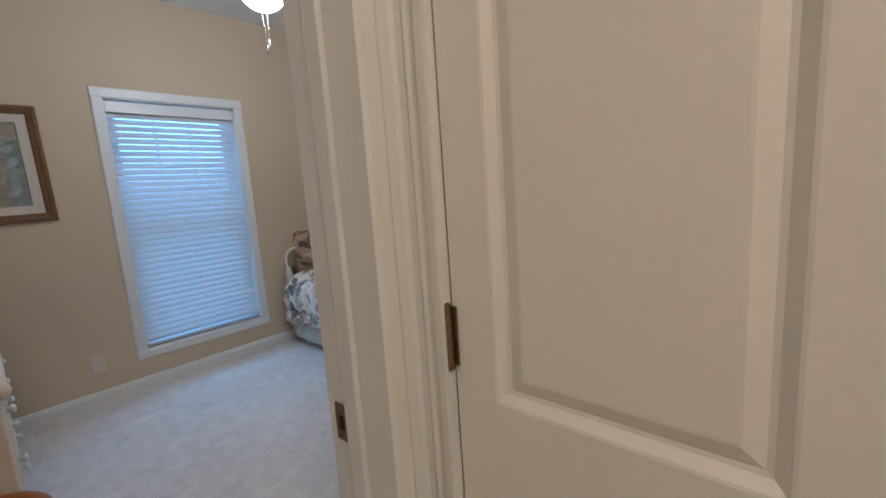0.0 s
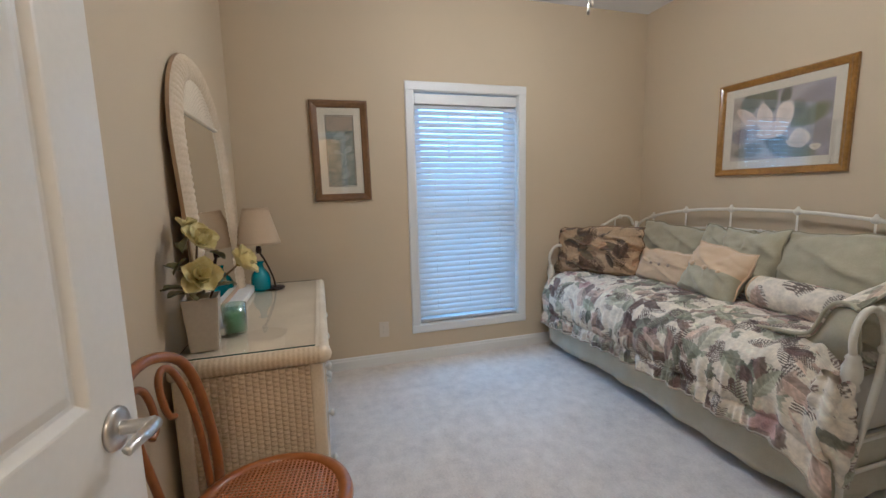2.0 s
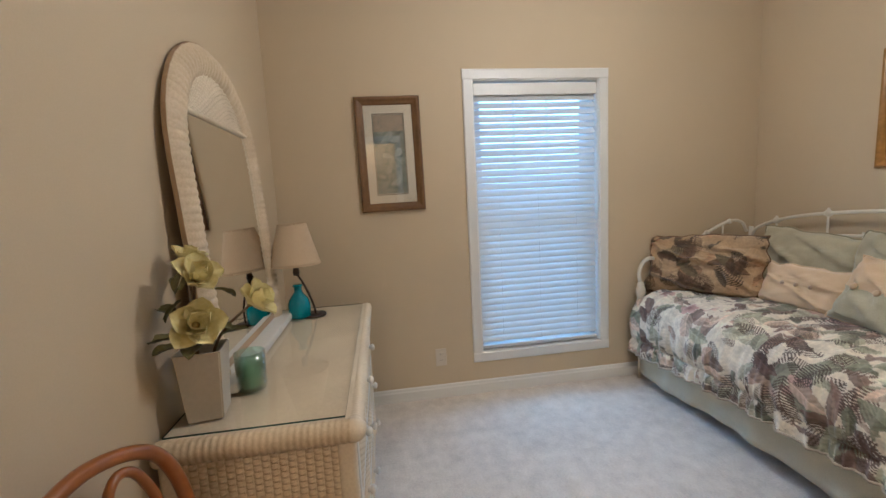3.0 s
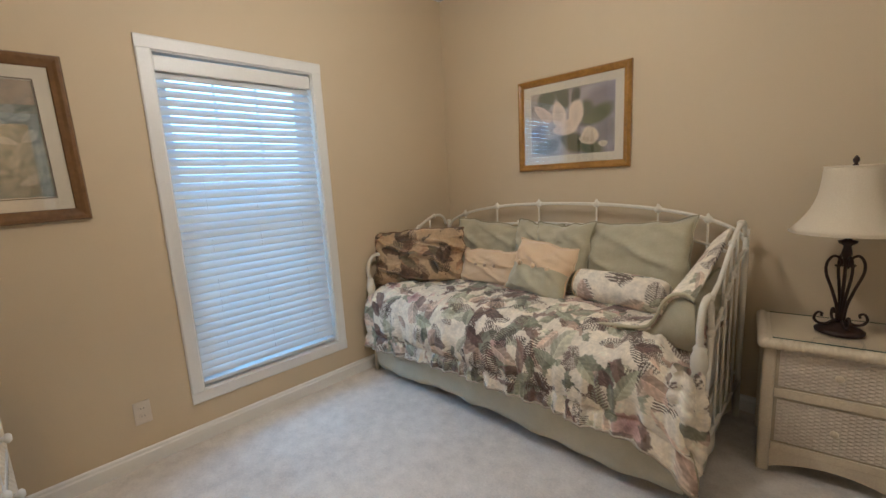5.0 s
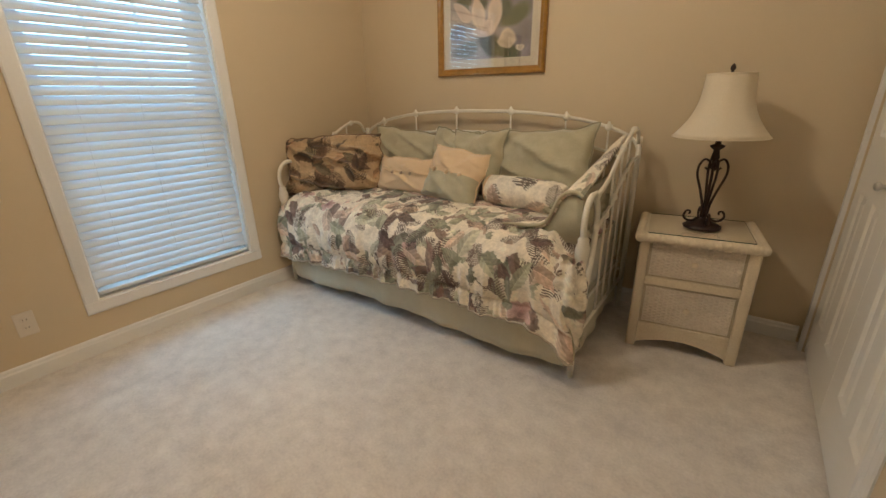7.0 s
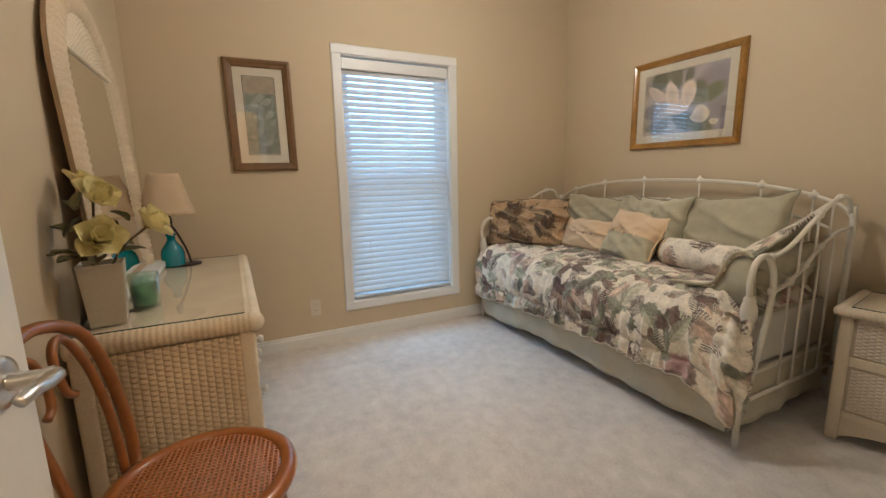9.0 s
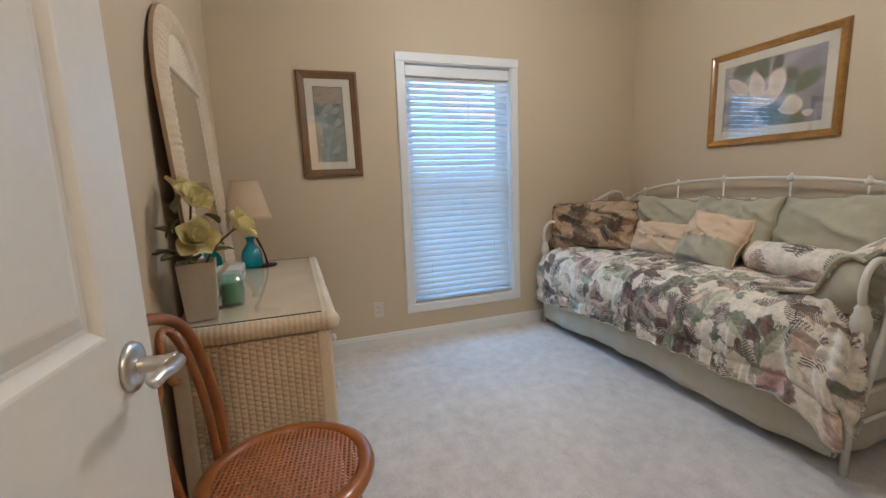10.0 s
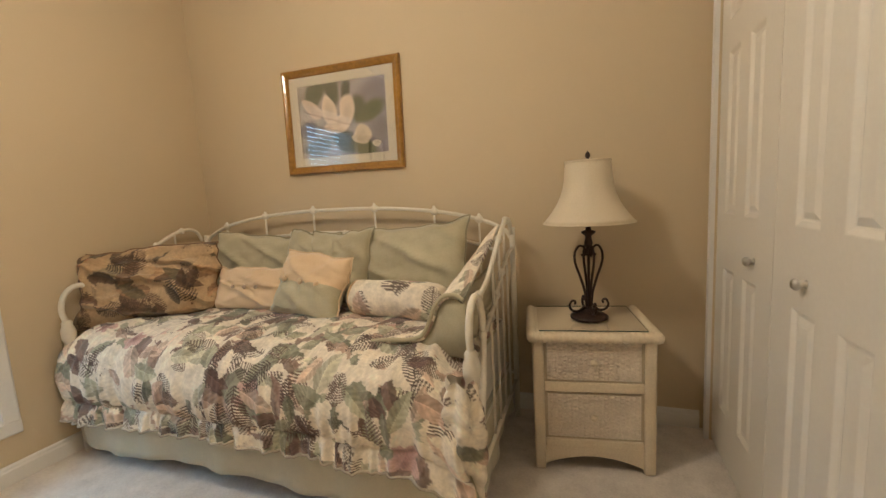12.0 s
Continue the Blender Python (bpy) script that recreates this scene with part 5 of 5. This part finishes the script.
part("neck", lathe([(0.008, 0.31), (0.018, 0.325), (0.014, 0.345), (0.012, 0.36), (0.028, 0.372), (0.030, 0.380), (0.012, 0.385), (0.010, 0.41), (0.0, 0.41)], 20), DARK_IRON, tl_, "", True)
bell_shade(tl_, 0.418, 0.675, 0.188, 0.092, 8, 0.42)
part("finial", lathe([(0.003, 0.40), (0.003, 0.672), (0.010, 0.676), (0.005, 0.685), (0.011, 0.695), (0.009, 0.705), (0.0, 0.717)], 12), DARK_IRON, tl_, "", True)
part("spider", (lambda bm: (tube([(-0.086, 0, 0.672), (0.086, 0, 0.672)], 0.002, 6, bm), tube([(0, -0.086, 0.672), (0, 0.086, 0.672)], 0.002, 6, bm), bm)[-1])(bmesh.new()), DARK_IRON, tl_)

# ---- dresser ----
dresser = thing("dresser", "whitewashed wicker dresser with a glass top and small knobs", "dresser")
X0, X1, Y0, Y1, H = -3.690, -2.445, 0.425, 0.890, 0.755
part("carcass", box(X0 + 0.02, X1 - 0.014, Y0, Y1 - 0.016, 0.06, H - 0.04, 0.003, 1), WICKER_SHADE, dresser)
for x in (X0 + 0.025, X1 - 0.022):
    for y in (Y0 + 0.024, Y1 - 0.022):
        part("post", box(x - 0.023, x + 0.023, y - 0.023, y + 0.023, 0.0, H - 0.04, 0.010, 3), WICKER, dresser, "", True)
# the end towards the door has the hall's warm light in its colour
sp = part("side_panel", weave(Y1 - Y0 - 0.086, H - 0.15, 0.0205, 0.0085, 0.0075, (6, 2)), WICKER_WARM_LIT, dresser, "woven wicker side")
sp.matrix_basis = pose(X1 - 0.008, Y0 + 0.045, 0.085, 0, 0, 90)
sp2 = part("side_panel", weave(Y1 - Y0 - 0.086, H - 0.15, 0.0172, 0.012, 0.0045, (4, 2)), WICKER, dresser)
sp2.matrix_basis = pose(X0 + 0.014, Y1 - 0.043, 0.085, 0, 0, -90)
part("plinth_rail", box(X1 - 0.030, X1 - 0.004, Y0 + 0.04, Y1 - 0.04, 0.045, 0.088, 0.006, 2), WICKER, dresser)
DRAWER_WHITE = surface("whitewashed_wood", (0.66, 0.63, 0.57), (0.76, 0.73, 0.67), 0.5, 4, 60, 0.1, 0.001)
ncol, nrow = 3, 3
cw, rh = (X1 - X0 - 0.10) / ncol, (H - 0.16) / nrow
for i in range(ncol):
    for k in range(nrow):
        xa, za = X0 + 0.05 + i * cw, 0.085 + k * rh
        dr = part("drawer", box(xa + 0.006, xa + cw - 0.006, Y1 - 0.020, Y1 + 0.002, za + 0.006, za + rh - 0.006, 0.004, 2), DRAWER_WHITE, dresser, "whitewashed drawer")
        f = part("woven_front", weave(cw - 0.06, rh - 0.05, 0.016, 0.009, 0.003), WICKER, dr)
        f.matrix_basis = pose(xa + cw - 0.030, Y1 + 0.003, za + 0.025, 0, 0, 180)
        part("knob", lathe([(0.0, 0.030), (0.009, 0.029), (0.016, 0.022), (0.015, 0.014), (0.008, 0.009), (0.009, 0.0), (0.0, 0.0)], 16, m=pose(xa + cw / 2, Y1 + 0.003, za + rh / 2, -90)), DRAWER_WHITE, dr, "round whitewashed knob", True)
part("top_board", box(X0, X1 - 0.004, Y0, Y1 + 0.004, H - 0.042, H - 0.008, 0.006, 2), WICKER, dresser)
r = 0.030
EX, EY, EZ = X1 - 0.006, Y1 + 0.0, H - 0.030
part("rolled_edge", wrapped([(EX, Y0, EZ), (EX, EY, EZ)], r, 0.016, 14, 0.09), WICKER_WARM_LIT, dresser, "cane-wrapped rolled edge", True)
part("rolled_edge", wrapped([(X0, EY, EZ), (EX, EY, EZ)], r * 0.8, 0.012, 14, 0.06), WICKER, dresser, "", True)
bm = bmesh.new()
ball(bm, (EX, EY, EZ), 0.032, 16)
part("corner_roll", bm, WICKER, dresser, "", True)
glass_top(dresser, X0 + 0.02, X1 - 0.030, Y0 + 0.006, Y1 - 0.022, H - 0.007)

# ---- arched wicker mirror on the dresser ----
MIRROR, mt, mb = material("mirror_silver")
mb.inputs["Base Color"].default_value = (0.86, 0.87, 0.86, 1)
mb.inputs["Metallic"].default_value = 1.0
mb.inputs["Roughness"].default_value = 0.02
DARK_WOOD = surface("dark_brown_wood", (0.36, 0.24, 0.13), (0.46, 0.32, 0.19), 0.5, 6, 60, 0.1)
mir = thing("arched_mirror", "tall arched whitewashed wicker mirror leaning above the dresser", "mirror")
mir.matrix_world = pose(-3.105, 0.470, H - 0.002, -3.1, 0, 180)
HW, MH = 0.410, 1.115


def arch_line(hw, z0, top, n=18, drop=0.0):
    pts_ = [(hw, z0), (hw, top - hw)]
    pts_ += [(hw * math.cos(a), top - hw + hw * math.sin(a)) for a in [math.pi * k / n for k in range(1, n)]]
    return pts_ + [(-hw, top - hw), (-hw, z0)]


outer, inner = arch_line(HW, 0.0, MH), arch_line(HW - 0.105, 0.0, MH - 0.105)
bm = bmesh.new()
dense_o, dense_i = [], []
for L, D in ((outer, dense_o), (inner, dense_i)):
    for k in range(len(L) - 1):
        n = 180 if k in (0, len(L) - 2) else 15
        D += [(L[k][0] + (L[k + 1][0] - L[k][0]) * f / n, L[k][1] + (L[k + 1][1] - L[k][1]) * f / n) for f in range(n)]
    D.append(L[-1])
secs = []
for (xo, zo), (xi, zi), k in zip(dense_o, dense_i, range(len(dense_o))):
    sec = []
    bulge = 1 + 0.20 * abs(math.sin(math.pi * k / 6.5)) + 0.05 * noise.noise((k * 0.3, 0, 0))
    for f in range(9):
        a = math.pi * f / 8
        sec.append(bm.verts.new((xo + (xi - xo) * f / 8, -0.0075 - 0.022 * math.sin(a) ** 0.7 * bulge, zo + (zi - zo) * f / 8)))
    secs.append(sec)
for a, b in zip(secs, secs[1:]):
    for k in range(8):
        bm.faces.new((a[k], a[k + 1], b[k + 1], b[k]))
part("frame", bm, WICKER_WARM_LIT, mir, "cane-wrapped arched frame", True)
bm = bmesh.new()
fr = [bm.verts.new((x * 1.004, -0.007, z * 1.002)) for x, z in outer]
bk = [bm.verts.new((x * 1.004, 0.006, z * 1.002)) for x, z in outer]
bm.faces.new(fr)
bm.faces.new(bk[::-1])
for k in range(len(outer)):
    bm.faces.new((fr[k], bk[k], bk[(k + 1) % len(outer)], fr[(k + 1) % len(outer)]))
part("backing", bm, DARK_WOOD, mir, "brown backing board")
ZS = 0.85
hw = HW - 0.098
bm = bmesh.new()
bm.faces.new([bm.verts.new(c) for c in ((-hw, -0.0105, 0.06), (hw, -0.0105, 0.06), (hw, -0.0105, ZS), (-hw, -0.0105, ZS))])
part("mirror_glass", bm, MIRROR, mir, "silvered mirror glass")
bm = bmesh.new()
g3 = []
for i in range(73):
    x = -hw + 2 * hw * i / 72
    zt = MH - HW + math.sqrt(max(0.0, (HW - 0.095) ** 2 - x * x)) if abs(x) < HW - 0.095 else MH - HW
    zt = max(zt, ZS + 0.002)
    g3.append([bm.verts.new((x, -0.012 - 0.0025 * (math.sin(i * math.pi / 2) * math.sin(k * math.pi / 2 + 0.8)), ZS + (zt - ZS) * k / 40)) for k in range(41)])
for a, b in zip(g3, g3[1:]):
    for k in range(40):
        bm.faces.new((a[k], b[k], b[k + 1], a[k + 1]))
part("arch_panel", bm, WICKER, mir, "woven panel in the arch")
part("panel_rail", wrapped([(-hw, -0.014, ZS), (hw, -0.014, ZS)], 0.008, 0.008, 8), WICKER, mir, "", True)
part("base_shelf", box(-HW - 0.02, HW + 0.02, -0.075, 0.012, 0.001, 0.03, 0.006, 2), DRAWER_WHITE, mir, "narrow white base shelf")

# ---- vase of magnolias ----
# white ceramic darkened all over to the tone of its shadowed face
CERAMIC = surface("shaded_ceramic", (0.50, 0.445, 0.36), (0.58, 0.52, 0.43), 0.3, 5, 80, 0.03)
vase = thing("square_vase", "tapered square white ceramic vase on the dresser, toned as its shaded side", "vase")
vase.matrix_world = pose(-2.580, 0.503, H - 0.002, 0, 0, 7) @ Matrix.Scale(0.92, 4)
bm = bmesh.new()
rings = []
for s, z in ((0.046, 0.0), (0.047, 0.004), (0.059, 0.195), (0.060, 0.2), (0.056, 0.2), (0.054, 0.19), (0.044, 0.03)):
    rings.append([bm.verts.new((sx * s, sy * s, z)) for sx, sy in ((-1, -1), (1, -1), (1, 1), (-1, 1))])
for a, b in zip(rings, rings[1:]):
    for k in range(4):
        bm.faces.new((a[k], a[(k + 1) % 4], b[(k + 1) % 4], b[k]))
bm.faces.new(rings[0][::-1])
bm.faces.new(rings[-1])
bmesh.ops.bevel(bm, geom=[e for e in bm.edges if abs(e.verts[0].co.z - e.verts[1].co.z) > 0.1], offset=0.004, segments=2, affect="EDGES")
part("body", bm, CERAMIC, vase)
PETAL = surface("magnolia_petal", (0.70, 0.60, 0.25), (0.83, 0.75, 0.40), 0.6, 14, 120, 0.15, 0.0006)
LEAF = surface("magnolia_leaf", (0.085, 0.085, 0.03), (0.19, 0.17, 0.065), 0.4, 14, 120, 0.2, 0.0006)
STEM = surface("flower_stem", (0.10, 0.06, 0.03), (0.16, 0.10, 0.05), 0.7, 20, 120, 0.1)
STAMEN = surface("flower_heart", (0.30, 0.20, 0.05), (0.45, 0.33, 0.10), 0.8, 30, 200, 0.3)


def blade_mesh(length, width, cup, curl, n=8, half=4):
    """A curved leaf or petal along +x, cupped across and curling up."""
    bm = bmesh.new()
    g = []
    for i in range(n + 1):
        f = i / n
        wd = width * math.sin(math.pi * min(1.0, 0.06 + f * 0.94)) ** 0.7 * (0.75 + 0.35 * f)
        row = []
        for k in range(-half, half + 1):
            v = k / half
            row.append(bm.verts.new((length * f, wd / 2 * v, curl * f * f + cup * v * v * wd + 0.006 * noise.noise((f * 4, v * 3, width * 40)))))
        g.append(row)
    for a, b in zip(g, g[1:]):
        for k in range(2 * half):
            bm.faces.new((a[k], b[k], b[k + 1], a[k + 1]))
    return bm


petal_mesh, leaf_mesh = bpy.data.meshes.new("petal"), bpy.data.meshes.new("leaf")
for me, args, mt_ in ((petal_mesh, (0.068, 0.064, 0.38, 0.020), PETAL), (leaf_mesh, (0.070, 0.046, 0.25, -0.015), LEAF)):
    bm = blade_mesh(*args)
    bm.to_mesh(me)
    bm.free()
    me.materials.append(mt_)
    for p in me.polygons:
        p.use_smooth = True
flowers = thing("magnolia_bunch", "artificial cream magnolias with olive leaves in the vase", "flowers")
flowers.matrix_world = pose(-2.590, 0.482, H + 0.140, 0, 0, -10) @ Matrix.Scale(1.04, 4)
rnd = random.Random(11)
for (fx, fy, fz), aim, size in [((0.015, 0.03, 0.215), (0.35, 0.55, 0.65), 1.0), ((0.035, 0.03, 0.105), (0.7, 0.6, 0.35), 1.12), ((-0.07, 0.12, 0.13), (0.0, 0.8, 0.5), 1.0), ((-0.035, -0.02, 0.255), (-0.2, 0.4, 0.85), 0.8)]:
    stem = part("stem", tube(spline([(0, 0, -0.11), (fx * 0.4, fy * 0.4, fz * 0.4), (fx, fy, fz)], 5), 0.0035, 6), STEM, flowers, "", True)
    q = Vector(aim).normalized().to_track_quat("Z", "Y").to_matrix().to_4x4()
    for ring, count, tilt, sc in ((0, 5, -18, 1.0), (1, 4, -48, 0.85)):
        for k in range(count):
            pt_ = new("petal", petal_mesh)
            pt_.parent = stem
            pt_.matrix_basis = Matrix.Translation((fx, fy, fz)) @ q @ pose(0, 0, 0, 0, 0, 360 / count * k + ring * 30 + rnd.uniform(-8, 8)) @ pose(0, 0, 0, rnd.uniform(-8, 8), tilt + rnd.uniform(-10, 10), 0) @ Matrix.Scale(size * sc, 4)
    bm = bmesh.new()
    ball(bm, (0, 0, 0.006), 0.010 * size, 10, 1.3)
    h_ = part("flower_heart", bm, STAMEN, stem, "", True)
    h_.matrix_basis = Matrix.Translation((fx, fy, fz)) @ q
for lx, ly, lz, az, el, sc in [(0.03, -0.02, 0.075, -60, 8, 1.1), (0.05, 0.0, 0.06, -20, 15, 1.0), (0.02, -0.03, 0.13, -110, 25, 1.0), (0.0, -0.02, 0.19, -140, 35, 0.9), (0.0, 0.04, 0.09, 80, 10, 1.0), (-0.03, 0.05, 0.06, 120, 15, 1.0),
                               (0.03, 0.0, 0.17, -70, -40, 0.9), (-0.05, 0.04, 0.18, 150, -20, 0.9), (0.04, 0.03, 0.06, 20, 5, 1.1), (-0.04, -0.01, 0.11, 200, 0, 1.0), (0.02, 0.01, 0.24, -30, -50, 0.8)]:
    lf = new("leaf", leaf_mesh)
    lf.parent = flowers
    lf.matrix_basis = pose(lx, ly, lz, 0, el * -1, az) @ Matrix.Scale(sc, 4)

# ---- green candle jar ----
JAR, jt, jb = material("green_jar_glass")
jg = node(jt, "ShaderNodeBsdfGlossy", Roughness=0.03)
jc_ = node(jt, "ShaderNodeBsdfTransparent", Color=(0.82, 0.95, 0.89, 1))
jl = node(jt, "ShaderNodeLayerWeight", Blend=0.3)
jm = node(jt, "ShaderNodeMixShader")
jt.links.new(jl.outputs["Facing"], jm.inputs[0])
jt.links.new(jc_.outputs[0], jm.inputs[1])
jt.links.new(jg.outputs[0], jm.inputs[2])
jt.links.new(jm.outputs[0], jt.nodes["Material Output"].inputs["Surface"])
WAX = surface("green_wax", (0.36, 0.53, 0.33), (0.46, 0.63, 0.42), 0.55, 10, 90, 0.05)
candle = thing("candle_jar", "green glass candle jar with pale green wax", "candle")
candle.location = (-2.715, 0.575, H - 0.002)
part("jar", lathe([(0.0, 0.0), (0.038, 0.0), (0.041, 0.006), (0.044, 0.115), (0.0415, 0.115), (0.039, 0.012), (0.0, 0.011)], 32), JAR, candle, "tinted green glass", True)
part("wax", lathe([(0.0, 0.0125), (0.0382, 0.0125), (0.0402, 0.080), (0.006, 0.080), (0.0, 0.0805)], 32), WAX, candle, "pale green wax", True)
part("wick", tube([(0, 0, 0.08), (0.001, 0, 0.092)], 0.001, 6), DARK_IRON, candle)

# ---- teal glass lamp on the dresser ----
TEAL, tet, teb = material("teal_glass")
teb.inputs["Base Color"].default_value = (0.01, 0.36, 0.46, 1)
teb.inputs["Roughness"].default_value = 0.06
teb.inputs["Transmission Weight"].default_value = 0.55
lamp2 = thing("table_lamp", "small table lamp with a teal glass bottle base and beige shade", "table lamp")
lamp2.matrix_world = pose(-3.50, 0.575, H - 0.002, 0, 0, 15)
part("bottle", lathe([(0.0, 0.0), (0.046, 0.0), (0.052, 0.006), (0.052, 0.065), (0.045, 0.09), (0.024, 0.118), (0.018, 0.13), (0.018, 0.15), (0.024, 0.154), (0.022, 0.162), (0.0, 0.162)], 28), TEAL, lamp2, "teal glass bottle", True)
part("foot_plate", lathe([(0.0, 0.0005), (0.062, 0.0005), (0.062, 0.006), (0.0, 0.006)], 28, m=Matrix.Translation((0.0, 0.062, 0))), DARK_IRON, lamp2, "dark metal foot", True)
part("stem", tube(spline([(0, 0.075, 0.006), (0.012, 0.064, 0.06), (0.018, 0.044, 0.12), (0.010, 0.02, 0.18), (0, 0, 0.215)], 6), 0.005, 8), DARK_IRON, lamp2, "", True)
part("stem", tube(spline([(-0.03, 0.055, 0.10), (-0.02, 0.03, 0.16), (0, 0, 0.215)], 6), 0.004, 8), DARK_IRON, lamp2, "", True)
part("socket", lathe([(0.0, 0.205), (0.014, 0.207), (0.016, 0.225), (0.011, 0.25), (0.0, 0.26)], 16), DARK_IRON, lamp2, "", True)
bell_shade(lamp2, 0.262, 0.455, 0.118, 0.066, 0, 0.0, surface("beige_lampshade", (0.48, 0.35, 0.215), (0.58, 0.44, 0.28), 0.9, 5, 260, 0.2, 0.0008))

# ---- bentwood chair with a cane seat ----
BENT = surface("honey_bentwood", (0.24, 0.075, 0.012), (0.37, 0.125, 0.024), 0.28, 5, 50, 0.06, 0.0008, coat=0.4, stretch=(1, 1, 1))
CANE = surface("amber_cane", (0.29, 0.092, 0.020), (0.42, 0.155, 0.042), 0.35, 8, 120, 0.1, 0.0006, coat=0.2)
chair = thing("bentwood_chair", "honey-brown bentwood chair with a round caned seat", "chair")
chair.matrix_world = pose(-2.115, 0.742, 0, 0, 0, -9)
SR = 0.205
part("seat_frame", lathe([(SR - 0.032, 0.462), (SR - 0.012, 0.468), (SR + 0.004, 0.462), (SR + 0.008, 0.448), (SR, 0.432), (SR - 0.03, 0.430)], 56, close=True), BENT, chair, "", True)
bm = bmesh.new()
pitch, hole = 0.0122, 0.0038
n_ = int(0.182 / pitch) + 1
for i in range(-n_, n_ + 1):
    for k in range(-n_, n_ + 1):
        cx, cy = i * pitch, k * pitch
        if math.hypot(cx, cy) > 0.182:
            continue
        h = pitch / 2
        out_ = [bm.verts.new((cx + h * x, cy + h * y, 0.4610)) for x, y in ((1, 0), (1, 1), (0, 1), (-1, 1), (-1, 0), (-1, -1), (0, -1), (1, -1))]
        in_ = [bm.verts.new((cx + hole * math.cos(math.pi / 4 * q_), cy + hole * math.sin(math.pi / 4 * q_), 0.4598)) for q_ in range(8)]
        for q_ in range(8):
            bm.faces.new((out_[q_], out_[(q_ + 1) % 8], in_[(q_ + 1) % 8], in_[q_]))
bmesh.ops.remove_doubles(bm, verts=bm.verts, dist=0.0003)
part("cane_seat", bm, CANE, chair, "woven amber cane").modifiers.new("thickness", "SOLIDIFY").thickness = 0.0018
back = spline([(-0.165, -0.24, 0.0), (-0.178, -0.222, 0.22), (-0.182, -0.205, 0.45), (-0.185, -0.222, 0.62), (-0.175, -0.25, 0.76), (-0.125, -0.272, 0.832), (0, -0.282, 0.867), (0.125, -0.272, 0.832), (0.175, -0.25, 0.76), (0.185, -0.222, 0.62), (0.182, -0.205, 0.45), (0.178, -0.222, 0.22), (0.165, -0.24, 0.0)], 8)
part("back_hoop", tube(back, 0.0145, 12), BENT, chair, "", True)
for s in (-1, 1):
    curl = spline([(s * 0.10, -0.195, 0.45), (s * 0.115, -0.215, 0.60), (s * 0.118, -0.24, 0.72), (s * 0.10, -0.262, 0.80), (s * 0.065, -0.268, 0.825), (s * 0.032, -0.264, 0.805), (s * 0.022, -0.255, 0.755), (s * 0.032, -0.248, 0.71), (s * 0.056, -0.246, 0.695)], 8)
    part("back_scroll", tube(curl, lambda q_: 0.0105 - 0.002 * q_, 10), BENT, chair, "", True)
    part("front_leg", tube(spline([(s * 0.135, 0.125, 0.44), (s * 0.15, 0.15, 0.25), (s * 0.165, 0.175, 0.0)], 6), lambda q_: 0.016 - 0.004 * q_, 12), BENT, chair, "", True)
ring = [(0.148 * math.cos(a), 0.148 * math.sin(a) - 0.01, 0.25) for a in [2 * math.pi * k / 40 for k in range(41)]]
part("stretcher_ring", tube(ring, 0.009, 10), BENT, chair, "", True)
